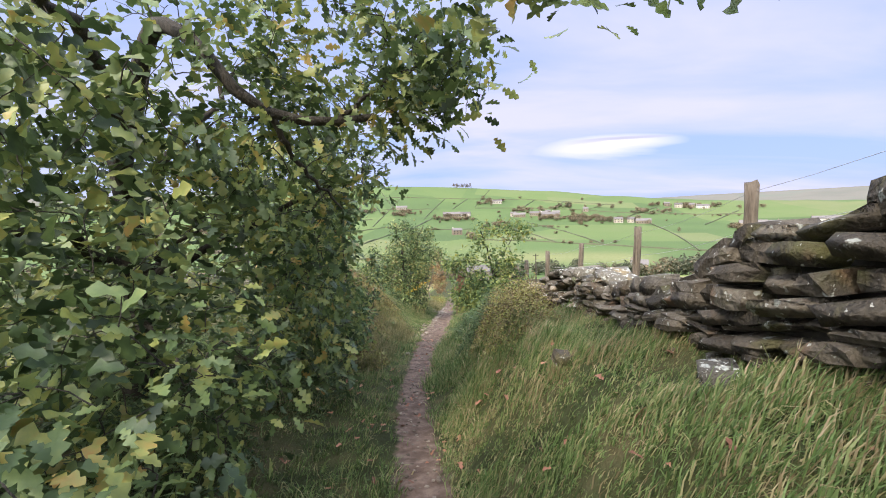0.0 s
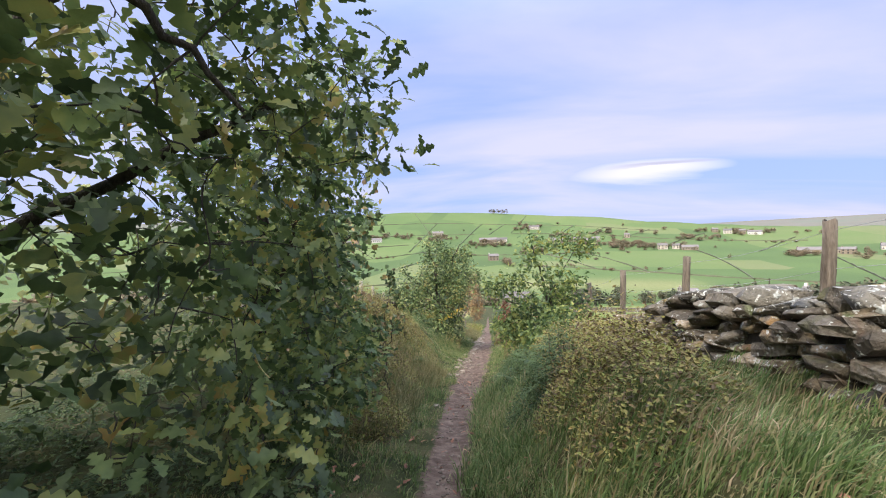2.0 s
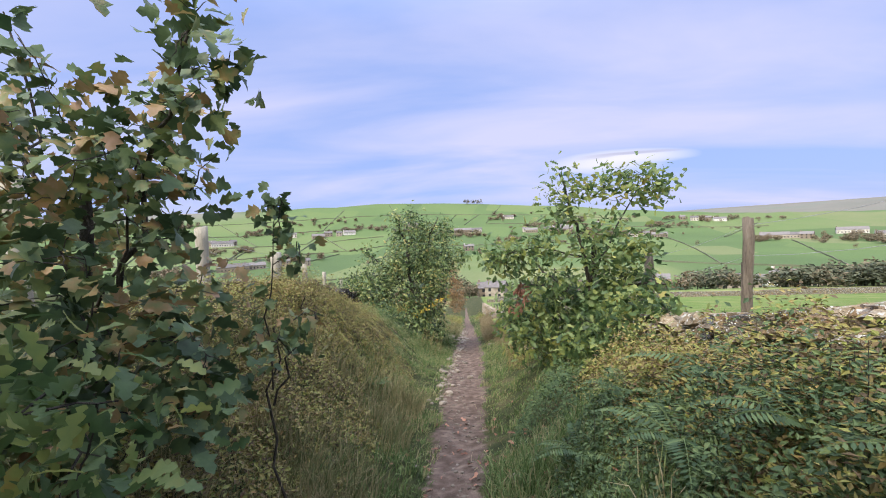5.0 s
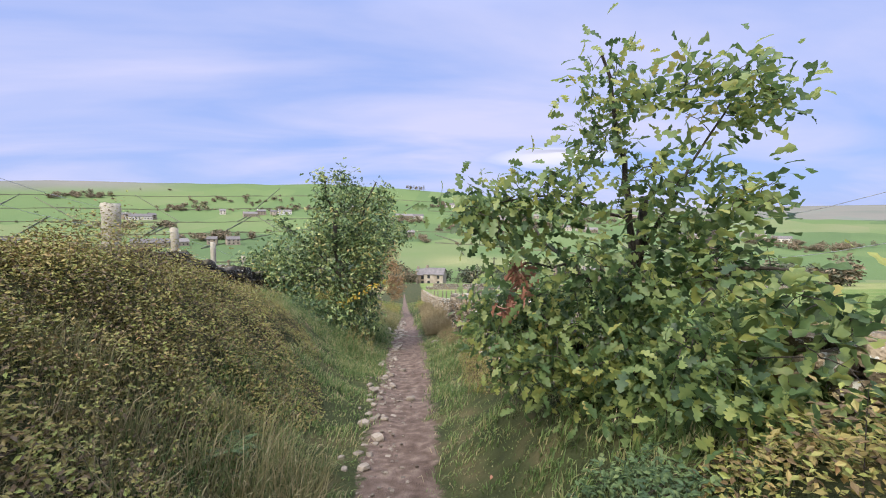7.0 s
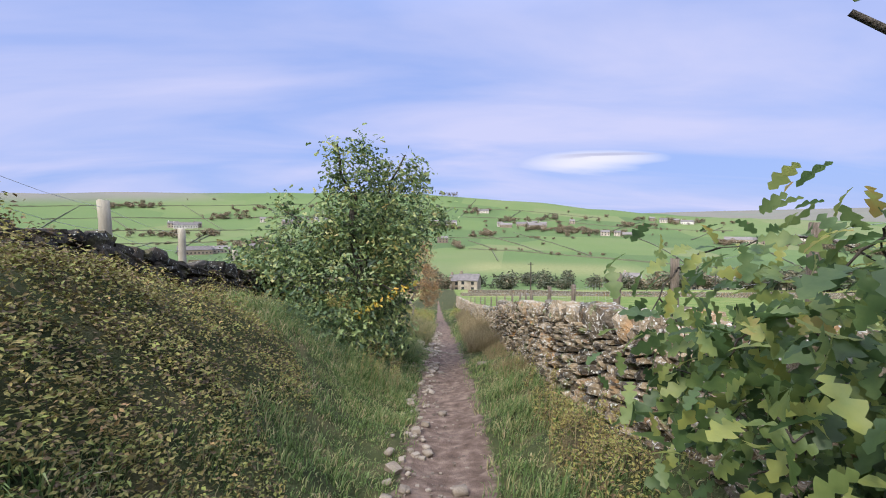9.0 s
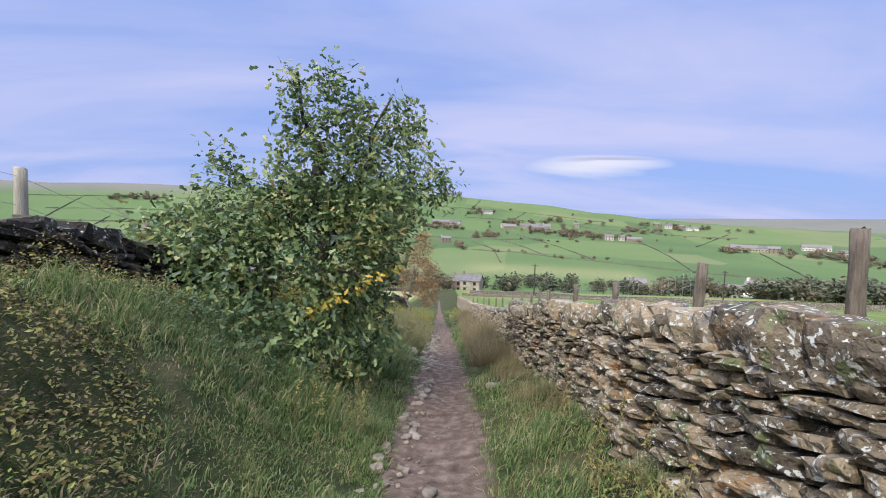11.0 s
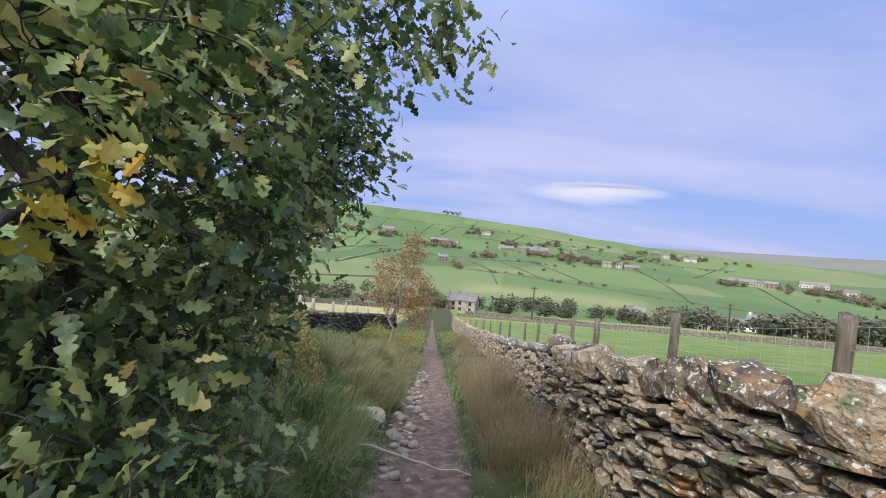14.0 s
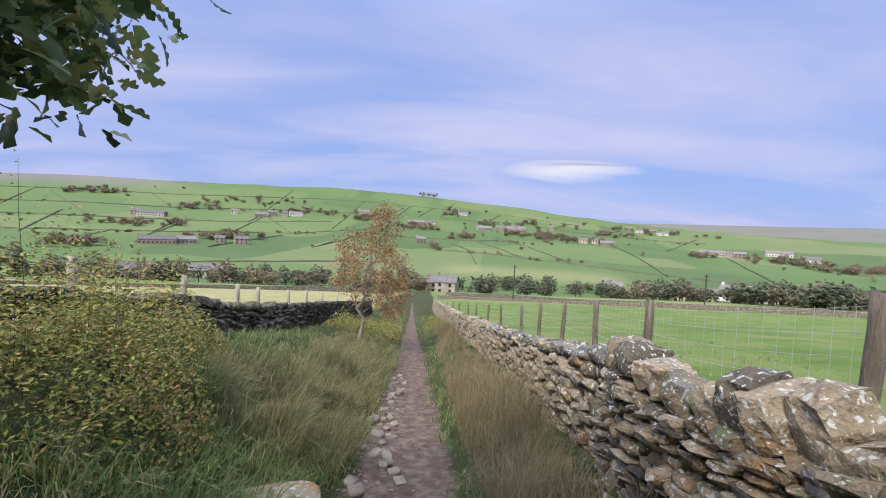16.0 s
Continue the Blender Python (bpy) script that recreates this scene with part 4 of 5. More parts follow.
tree("sycamore_tree", b, [((-2.3, 8.9, -0.2), (-1.2, 8.5, 1.7), 0.025, 0.0), ((-2.3, 8.9, -0.3), (-1.5, 8.4, 0.9), 0.015, 0.0), ((-2.4, 8.9, 0.0), (-2.9, 9.0, 2.1), 0.02, 0.0), ((-2.3, 8.9, -0.5), (-1.4, 8.5, -0.1), 0.012, 0.1)],
     [((-1.75, 8.6, 0.4), (0.55, 0.7, 0.7), 52), ((-2.1, 8.8, 1.2), (0.6, 0.7, 0.6), 42), ((-1.2, 8.5, 1.35), (0.2, 0.25, 0.5), 16), ((-1.5, 8.3, -0.3), (0.5, 0.6, 0.4), 50), ((-2.0, 7.9, -0.1), (0.6, 0.5, 0.6), 50), ((-2.9, 9.0, 0.9), (0.7, 0.8, 0.9), 60)],
     SYC_LEAF, M_SYC, 0.105, "small sycamore with browning autumn leaves on the bank", trunk_r=0.05, clear=lane, per=9, spread=0.13, trunk_top=(-2.3, 8.9, 0.9))
b = (-1.0, 8.75, z0(-1.0, 8.75))
tree("sapling", b, [((-1.0, 8.75, -0.5), (-0.8, 8.55, 0.68), 0.006, 0.0), ((-1.0, 8.75, -0.6), (-0.7, 8.6, 0.1), 0.008, 0.05)],
     [((-0.82, 8.57, 0.45), (0.14, 0.14, 0.26), 14), ((-0.85, 8.6, -0.05), (0.28, 0.25, 0.25), 16)],
     SYC_LEAF, M_SYC, 0.07, "thin sycamore sapling with rust-tinged leaves", trunk_r=0.008, per=6, spread=0.07, trunk_top=(-0.95, 8.7, -0.1))
b = (1.95, 12.25, z0(1.95, 12.25))


def lane_close(p):
    px = np.interp(p[:, 1], [9, 12, 16], [0.13, 0.02, 0.1])
    eye = np.interp(p[:, 1], [6.2, 11.7, 16.2], [0.43, -0.47, -1.17])
    return (np.abs(p[:, 0] - px) < 0.46 + 0.3 * (p[:, 1] < 11.6)) & (p[:, 2] < eye + 0.45)


tree("oak_tree", b, [([(1.9, 12.2, -0.7), (1.78, 12.1, 0.1), (1.62, 12.0, 0.6), (1.48, 11.95, 1.15)], None, 0.035, 0), ((1.9, 12.2, -0.7), (0.95, 12.0, -0.3), 0.02, 0.12), ((1.9, 12.2, -0.3), (2.5, 12.0, 0.95), 0.018, 0.0),
                     ((1.9, 12.2, -0.8), (1.1, 12.9, 0.1), 0.03, 0.0), ((1.9, 12.2, 0.0), (0.65, 11.8, 0.1), 0.014, 0.1), ((1.9, 12.2, -0.6), (2.6, 11.5, -0.3), 0.03, 0.1)],
     [((1.45, 12.15, -0.95), (0.72, 0.7, 0.5), 170), ((2.3, 11.9, -0.55), (0.6, 0.55, 0.6), 80), ((1.52, 11.95, 0.85), (0.2, 0.2, 0.4), 22), ((0.72, 11.8, 0.0), (0.3, 0.18, 0.22), 16), ((0.6, 12.0, 0.04), (0.2, 0.16, 0.16), 13), ((2.0, 11.0, -0.75), (0.6, 0.5, 0.5), 80), ((2.35, 12.0, 0.95), (0.6, 0.3, 0.22), 40),
      ((1.15, 11.85, 0.2), (0.5, 0.22, 0.2), 22), ((2.0, 11.75, 0.2), (0.7, 0.35, 0.25), 34), ((1.15, 13.0, -0.9), (0.5, 0.5, 0.5), 50), ((1.05, 12.7, -1.0), (0.4, 0.4, 0.4), 45), ((1.6, 11.85, -0.3), (0.6, 0.4, 0.2), 34), ((1.75, 11.15, -1.0), (0.6, 0.6, 0.4), 90)],
     OAK_LEAF, M_OAK_LIGHT, 0.1, "young oak in the old wall, light green with dead sprays", trunk_r=0.055, clear=lane_close, fine_within=1.7, per=12, spread=0.13, trunk_top=(1.95, 12.2, 0.2),
     extra=[("dead_leaves", (0.93, 11.98, -0.38), (0.06, 0.07, 0.18), 34, 0.075, M_DEAD, CURLED_LEAF, "hanging spray of dead brown leaves"),
            ("dead_leaves", (0.84, 12.05, -0.62), (0.07, 0.08, 0.09), 18, 0.07, M_DEAD, CURLED_LEAF, "hanging spray of dead brown leaves")])
b = (-1.85, 20.35, z0(-1.85, 20.35))
tree("oak_tree", b, [((-1.8, 20.35, -1.6), (-2.2, 20.4, 1.2), 0.06, 0.0), ((-1.8, 20.35, -1.5), (-0.85, 20.7, 1.0), 0.05, 0.0), ((-1.8, 20.35, -1.3), (-0.7, 21.6, -0.3), 0.045, 0.1), ((-1.8, 20.35, -1.8), (-0.9, 19.2, -1.6), 0.035, 0.05),
                     ((-1.8, 20.35, -1.5), (-3.2, 20.2, -0.2), 0.045, 0.1), ((-1.8, 20.35, -1.2), (-1.2, 22.2, -0.5), 0.03, 0.05), ((-1.8, 20.35, -1.9), (-2.8, 19.4, -1.6), 0.03, 0.1)],
     [((-1.75, 20.3, -1.3), (1.15, 1.15, 1.05), 330), ((-1.15, 20.6, -0.9), (0.6, 0.75, 0.9), 110), ((-2.75, 20.2, -0.9), (0.65, 0.8, 0.55), 100), ((-3.2, 20.3, -0.1), (0.2, 0.22, 0.3), 16), ((-3.8, 20.0, -1.25), (0.55, 0.7, 0.5), 70), ((-1.7, 20.5, -0.3), (0.9, 1.0, 0.65), 200), ((-1.66, 20.4, 0.75), (0.26, 0.28, 0.65), 50), ((-2.25, 20.4, 0.7), (0.24, 0.28, 0.7), 45), ((-1.25, 20.5, 0.45), (0.28, 0.3, 0.5), 36), ((-0.7, 20.8, 0.5), (0.28, 0.32, 0.5), 40), ((-3.1, 20.1, -1.3), (0.75, 0.9, 0.9), 110),
      ((-1.15, 21.5, 0.05), (0.75, 0.8, 0.75), 95), ((-1.2, 22.15, -0.9), (0.65, 0.5, 0.55), 145), ((-0.8, 21.8, -0.35), (0.4, 0.5, 0.3), 30), ((-1.35, 21.5, -1.7), (0.4, 0.5, 0.6), 80), ((-0.45, 20.2, -0.2), (0.3, 0.4, 0.5), 30), ((-0.15, 20.7, -0.42), (0.28, 0.3, 0.38), 32), ((-1.6, 19.5, -2.4), (0.9, 0.7, 0.6), 170), ((-1.3, 20.5, -2.5), (0.6, 0.7, 0.6), 80), ((-1.25, 20.9, -1.7), (0.4, 0.4, 0.5), 55), ((-0.75, 19.9, -1.0), (0.35, 0.5, 0.7), 55), ((-2.2, 21.5, -0.5), (0.8, 0.8, 0.7), 70), ((-1.45, 22.75, -1.1), (0.38, 0.3, 0.4), 90), ((-1.95, 18.9, -2.45), (0.8, 0.6, 0.5), 80), ((-3.0, 19.4, -1.6), (0.6, 0.6, 0.55), 100), ((-2.6, 18.8, -2.1), (0.65, 0.55, 0.5), 90)],
     OAK_LEAF, M_OAK_MID, 0.1, "round-crowned young oak beside the path with one yellowing branch", trunk_r=0.09, clear=lane, per=15, trunk_top=(-1.85, 20.35, 0.2),
     extra=[("turning_leaves", (-0.56 - 0.16 * i, 19.16 - 0.03 * i, -1.47 - 0.085 * i), (0.11, 0.09, 0.06), 14, 0.075, M_YELLOW, OAK_LEAF_FINE, "yellow and orange leaves on one branch") for i in range(7)], thin=2, fine_within=1.15)
b = (-1.95, 34.6, z0(-1.95, 34.6))
bz = b[2]
tree("birch_tree", b, [((-1.95, 34.6, bz + 0.9), (-2.4, 34.5, bz + 2.8), 0.025, 0.0), ((-1.9, 34.6, bz + 0.8), (-1.1, 34.8, bz + 3.3), 0.025, 0.0), ((-1.8, 34.6, bz + 1.4), (-1.2, 34.4, bz + 4.3), 0.025, 0.0),
                       ((-1.95, 34.6, bz + 0.7), (-0.7, 34.6, bz + 1.9), 0.02, 0.0), ((-1.95, 34.6, bz + 0.9), (-2.7, 34.8, bz + 2.1), 0.02, 0.05), ((-1.7, 34.6, bz + 1.8), (-0.4, 34.6, bz + 2.8), 0.018, 0.0)],
     [((-1.6, 34.6, bz + 2.2), (1.3, 1.0, 1.1), 230), ((-1.2, 34.5, bz + 3.5), (0.6, 0.55, 0.9), 90), ((-0.9, 34.6, bz + 1.4), (0.6, 0.6, 0.8), 80), ((-2.3, 34.6, bz + 2.9), (0.5, 0.5, 0.6), 40)],
     SMALL_LEAF, M_BIRCH, 0.07, "small orange-leaved autumn birch on the path edge", trunk_r=0.055, bark=M_BARK_PALE, per=20, spread=0.13, trunk_top=(-1.6, 34.6, bz + 2.6))


# ---- undergrowth ----
def blades(n, place, hgt, width, mat, name, label, category, lean=0.9, wind=0.55):
    """Grass: curved tapering blades, most bent over by a wind from the left. place(n) gives x, y."""
    cx, cy = place(n // 11)
    x, y = np.repeat(cx, 11), np.repeat(cy, 11)
    n = len(x)
    ox, oy = rng.normal(0, 0.038, n), rng.normal(0, 0.038, n)
    x, y = x + ox, y + oy
    z = height(x, y)
    patch = 0.7 + 0.5 * wob(x, y, 1.9, hgt * 9) + 0.25 * wob(x, y, 6.1, 2.0)
    h = hgt * rng.uniform(0.4, 1.25, n) * np.clip(patch, 0.3, 1.4)
    h = h * np.repeat(rng.uniform(0.6, 1.35, len(cx)), 11) * (0.55 + 0.45 * smooth01((y - 1.2) / 2.2))
    a = np.arctan2(oy, ox) + rng.normal(0, 0.5, n)
    dx, dy = np.cos(a) + wind * 1.3, np.sin(a) - wind * 0.4
    d = np.hypot(dx, dy) + 1e-6
    dx, dy = dx / d, dy / d
    th = rng.uniform(0.25, 2.0, n) * lean + 0.2
    w = width * rng.uniform(0.6, 1.3, n)
    b = rng.uniform(0, np.pi, n)
    sx, sy = np.cos(b), np.sin(b)
    V = np.empty((n, 5, 3))
    for k, (u, ww) in enumerate(((0, 1), (0, -1), (0.55, -0.75), (0.55, 0.75), (1, 0))):
        out_, up = (1 - np.cos(th * u)) / th, np.sin(th * u) / th
        V[:, k, 0] = x + dx * h * out_ + sx * w * ww
        V[:, k, 1] = y + dy * h * out_ + sy * w * ww
        V[:, k, 2] = z - 0.015 + h * up
    o = (np.arange(n) * 5)[:, None]
    tri = np.array([[0, 1, 2], [0, 2, 3], [3, 2, 4]])
    F = (tri[None] + o[:, :, None]).reshape(-1, 3)
    ob = new(name, fast_mesh(name, V.reshape(-1, 3), F, mat))
    return tagged(ob, label, category, kind="stuff")


def verge(x0, x1, y0, y1, clump=0.3, power=1.0):
    """Places on the banks, off the path, nearer stretches denser, in clumps."""
    def place(n):
        x = rng.uniform(x0, x1, n * 2)
        y = y0 + (y1 - y0) * rng.uniform(0, 1, n * 2) ** power
        d = np.abs(x - path_x(y))
        w = np.interp(y, PATH_Y, PATH_W)
        p = smooth01((d - w * 0.62) / 0.35) * (1 - clump + clump * (0.5 + 0.5 * wob(x, y, 3.3, 0.9)))
        k = rng.uniform(0, 1, n * 2) < p
        return x[k][:n], y[k][:n]
    return place


VG = "rough green verge grass beside the footpath"
blades(40000, verge(-1.6, 2.3, 0.6, 9), 0.16, 0.0042, M_GRASS, "grass", VG, "grass", lean=1.2)
blades(60000, verge(0.75, 2.4, 0.9, 6.2, 0.45), 0.2, 0.0038, M_GRASS, "grass", "tangled windblown grass on the bank below the old wall", "grass", lean=1.25, wind=0.9)
blades(45000, verge(-1.6, 1.6, 9, 19), 0.155, 0.005, M_GRASS, "grass", VG, "grass", lean=1.1)
blades(28000, verge(-2.9, -0.5, 16.6, 19.6, 0.3), 0.2, 0.0042, M_GRASS, "grass", "lush green grass under the young oak", "grass", lean=1.1)
blades(42000, verge(-3.4, 1.5, 19, 28), 0.165, 0.005, M_GRASS, "grass", VG, "grass", lean=1.1)
blades(26000, verge(-3.2, 1.5, 28, 60, power=1.6), 0.22, 0.007, M_GRASS, "grass", "rough verge grass farther down the lane", "grass")
blades(9000, verge(0.8, 2.4, 0.8, 6.5, 0.9), 0.24, 0.0032, M_STRAW, "dry_grass", "bleached windblown grass below the old wall", "grass", lean=1.3, wind=0.9)
blades(16000, verge(2.5, 9, 1, 16, 0.3), 0.24, 0.005, M_STRAW, "dry_grass", "pale rough pasture beyond the old wall", "grass")
blades(11000, verge(0.62, 1.35, 22.6, 29, 0.6), 0.62, 0.0034, M_STRAW, "dry_grass", "tall straw-coloured grass against the wall", "grass", lean=0.7, wind=0.2)
blades(2600, verge(0.95, 1.4, 18.5, 22.6, 0.95), 0.26, 0.003, M_STRAW, "dry_grass", "straw-coloured grass against the wall", "grass", lean=0.5)
blades(6000, verge(0.6, 1.4, 29, 45, 0.5), 0.45, 0.005, M_STRAW, "dry_grass", "tall straw-coloured grass against the wall", "grass", lean=0.5)
blades(20000, verge(-2.1, -0.62, 24.8, 33, 0.95), 0.6, 0.004, M_TUSSOCK, "dry_grass", "windblown tussocks of tan grass on the bank", "grass", lean=1.15, wind=0.9)
blades(14000, verge(-2.4, -0.55, 7, 12.5, 0.7), 0.4, 0.0036, M_TUSSOCK, "dry_grass", "seeding brown grass on the bank", "grass", lean=0.8)
blades(16000, verge(-2.1, -0.75, 21.0, 25.5, 0.6), 0.4, 0.0046, M_GRASS, "grass", "long green windblown grass on the bank", "grass", lean=1.3, wind=0.9)
blades(16000, verge(0.35, 1.1, 2.5, 10, 0.5), 0.22, 0.0046, M_GRASS, "grass", "lush green grass edging the path", "grass", lean=1.1)
blades(16000, verge(1.9, 9, 17, 34, 0.2), 0.07, 0.006, M_GRASS, "pasture_grass", "short grazed pasture grass beyond the wall", "grass")
blades(9000, verge(-14, -4.8, 24, 48, 0.3), 0.26, 0.01, M_STRAW, "hay_grass", "pale hay meadow beyond the bank wall", "grass")

# tussocks bent over by the wind beside the lane
for tx, ty, th_ in ((-1.25, 25.4, 0.62), (-0.95, 26.1, 0.55), (-1.5, 26.4, 0.7), (-1.1, 27.0, 0.6), (-1.7, 27.5, 0.65), (-0.9, 27.9, 0.5), (-1.35, 28.6, 0.65), (-1.0, 29.6, 0.55), (-1.9, 25.3, 0.5), (-1.6, 29.4, 0.6), (1.0, 23.6, 0.5), (1.1, 24.9, 0.6), (1.05, 26.0, 0.55)):
    blades(1100, lambda n, tx=tx, ty=ty: (tx + rng.normal(0, 0.085, n), ty + rng.normal(0, 0.11, n)), th_, 0.0042, M_TUSSOCK, "grass_tussock", "windblown tan and green grass tussock beside the lane", "grass", lean=1.1, wind=0.75)


def shrub(name, label, spots, n, size, mat, stems=True, twig=0.3):
    """Low dense shrub: mounds (x, y, radius x, radius y, height) of fine leafy stems."""
    pos, st = [], []
    tot = sum(s[2] * s[3] for s in spots)
    base = np.array([spots[0][0], spots[0][1], hz(spots[0][0], spots[0][1])])
    for cx, cy, rx, ry, hh in spots:
        k = int(n * rx * ry / tot)
        a, r = rng.uniform(0, 2 * np.pi, k), np.sqrt(rng.uniform(0, 1, k))
        x, y = cx + rx * r * np.cos(a), cy + ry * r * np.sin(a)
        bump = hh * (1 - r ** 2.5) * np.maximum(0.05, 0.66 + 0.45 * wob(x, y, 3.4, cx) + 0.34 * wob(x, y, 9.0, cy) + 0.3 * wob(x, y, 23.0, cx + cy))
        keep = np.abs(x - path_x(y)) > np.interp(y, PATH_Y, PATH_W) + 0.12
        x, y, bump = x[keep], y[keep], bump[keep]
        z = height(x, y) + bump * rng.uniform(0.2, 1.08, len(x))
        pos.append(np.stack([x, y, z], 1))
        j = rng.integers(0, len(x), min(len(x), max(30, k // 260)))
        for i in j:
            top = np.array([x[i], y[i], z[i] + 0.03])
            st.append(tube(np.stack([[x[i] + rng.normal(0, 0.06), y[i] + rng.normal(0, 0.06), z[i] - bump[i] - 0.05], (top + [x[i], y[i], z[i] - bump[i] * 0.5]) / 2, top]) - base, [0.003, 0.002, 0.001], 3))
    pos = np.concatenate(pos)
    root = thing(name, base, label, "shrub")
    v, f = scatter(TINY_LEAF, pos - base, size, up=1.3)
    part("foliage", fast_mesh("foliage", v, f, mat), root, kind="stuff")
    v, f = join(st)
    part("branchwork", fast_mesh("branchwork", v, f, M_BARK), root, kind="stuff")
    return root


shrub("bilberry_bush", "brown-green bilberry and heather covering the steep bank", [(-2.6, 11.4, 1.7, 1.6, 0.45), (-2.3, 13.6, 1.45, 1.6, 0.5), (-2.4, 15.6, 1.1, 1.4, 0.26), (-1.9, 12.6, 0.9, 1.6, 0.4), (-3.0, 18.0, 0.6, 1.1, 0.4)], 78000, 0.034, M_HEATH)
shrub("bilberry_bush", "yellow-green bilberry bush on the bank top", [(-2.45, 24.3, 1.0, 1.25, 1.0), (-2.9, 25.8, 0.8, 1.4, 0.8), (-3.2, 23.3, 0.8, 1.2, 0.7)], 40000, 0.042, M_BILBERRY)
shrub("bilberry_bush", "browning bilberry bush spilling from the tumbled wall", [(1.7, 6.1, 0.7, 0.9, 0.5), (1.85, 7.4, 0.75, 1.0, 0.55), (1.8, 8.8, 0.7, 1.0, 0.5), (1.65, 5.0, 0.5, 0.7, 0.35), (1.7, 10.0, 0.6, 0.8, 0.42)], 38000, 0.038, M_HEATH)
shrub("bramble_bush", "dark green bramble and fern tangle by the path", [(1.15, 8.8, 0.42, 0.8, 0.42), (1.0, 10.4, 0.4, 0.7, 0.4), (1.05, 7.2, 0.3, 0.5, 0.3), (1.5, 8.2, 0.55, 0.9, 0.62), (1.45, 7.0, 0.4, 0.7, 0.5)], 22000, 0.036, M_FERN)
shrub("heather_bush", "brown seeding heather on the bank below the oaks", [(-1.45, 8.4, 0.8, 1.1, 0.6), (-1.4, 10.2, 0.75, 1.0, 0.5), (-2.4, 10.0, 0.8, 1.0, 0.6), (-0.8, 7.6, 0.4, 0.8, 0.4)], 26000, 0.04, M_HEATH)
shrub("willowherb_patch", "withered brown willowherb along the wall foot", [(1.15, 14.9, 0.25, 1.0, 0.4), (1.2, 16.4, 0.2, 0.9, 0.3)], 5000, 0.03, M_HEATH)
shrub("undergrowth", "dark leafy undergrowth beneath the oaks", [(-1.5, 2.6, 0.9, 1.4, 0.35), (-2.8, 3.2, 1.0, 2.2, 0.8), (-2.9, 6.5, 1.0, 1.6, 0.7), (-1.3, 5.0, 0.8, 1.2, 0.35), (-1.5, 18.9, 0.9, 0.8, 0.35), (-2.2, 18.2, 0.8, 0.8, 0.4)], 30000, 0.045, M_FERN)
shrub("lane_bush", "low green bush beside the lane", [(-1.6, 38, 1.0, 1.6, 0.7), (-1.3, 42, 0.7, 1.6, 0.9), (-2.6, 36.5, 0.9, 1.2, 0.8), (0.75, 44, 0.5, 1.6, 0.6)], 10000, 0.075, M_BILBERRY)


def fern(x, y, size, n=7):
    """A fern: arching fronds of paired leaflets."""
    g = hz(x, y) + 0.1
    root = thing("fern", (x, y, g), "arching green fern frond beside the path", "fern", "ferns on the bank")
    for i in range(n):
        a = 2 * math.pi * i / n + rng.uniform(-0.3, 0.3)
        L = size * rng.uniform(0.75, 1.15)
        u = np.linspace(0, 1, 22)
        mid = np.stack([np.cos(a) * L * u * 0.9, np.sin(a) * L * u * 0.9, L * (0.75 * u - 0.7 * u * u)], 1)
        side = np.array([-math.sin(a), math.cos(a), 0])
        fwd = np.array([math.cos(a), math.sin(a), 0])
        V, F = [], []
        for k in range(2, 21):
            w = L * 0.24 * math.sin(math.pi * min(1, 0.12 + 0.88 * (1 - u[k]))) * (1.15 - u[k])
            for s in (-1, 1):
                b0 = mid[k]
                tip = b0 + side * s * w + fwd * w * 0.35 - np.array([0, 0, w * 0.25])
                o = len(V)
                V += [b0, (b0 + tip) / 2 + fwd * L * 0.018, tip, (b0 + tip) / 2 - fwd * L * 0.018]
                F.append((o, o + 1, o + 2, o + 3))
        tv, tf = tube(mid, np.linspace(0.004, 0.001, 22), 3)
        v, f = join([(np.array(V), np.array(F)), (tv, tf)])
        part("frond", fast_mesh("frond", v, f, M_FERN), root)
    return root


for x, y, s in ((1.55, 7.9, 0.55), (1.25, 8.3, 0.5), (1.75, 8.9, 0.6), (1.35, 9.3, 0.5), (1.5, 7.3, 0.45), (0.95, 9.0, 0.4), (-1.1, 11.9, 0.3), (1.9, 7.4, 0.45)):
    fern(x, y, s)


def seed_stalk(x, y, h):
    """A withered stalk with a brown seed head."""
    g = hz(x, y)
    root = thing("seed_stalk", (x, y, g), "withered pale-brown seed head on a thin stalk", "plant", "withered stalks")
    p = bent((0, 0, -0.03), (rng.normal(0.06, 0.04), rng.normal(0, 0.05), h), 0.02, 6)
    v, f = tube(p, np.linspace(0.004, 0.0015, 6), 4)
    part("stalk", fast_mesh("stalk", v, f, M_STRAW), root)
    u = rng.uniform(0.6, 1.0, 46)
    q = p[0] + (p[-1] - p[0]) * u[:, None] + rng.normal(0, 0.014, (46, 3))
    v, f = scatter(TINY_LEAF, q, 0.028)
    part("seed_head", fast_mesh("seed_head", v, f, M_HEATH), root, kind="stuff")


for i in range(14):
    seed_stalk(rng.uniform(-1.35, -0.75), rng.uniform(17.6, 19.0), rng.uniform(0.4, 0.6))
for i in range(22):
    seed_stalk(rng.uniform(0.85, 1.3), rng.uniform(13.6, 17.2), rng.uniform(0.4, 0.75))
for i in range(12):
    seed_stalk(rng.uniform(-1.5, -0.7), rng.uniform(8.0, 11.5), rng.uniform(0.35, 0.55))

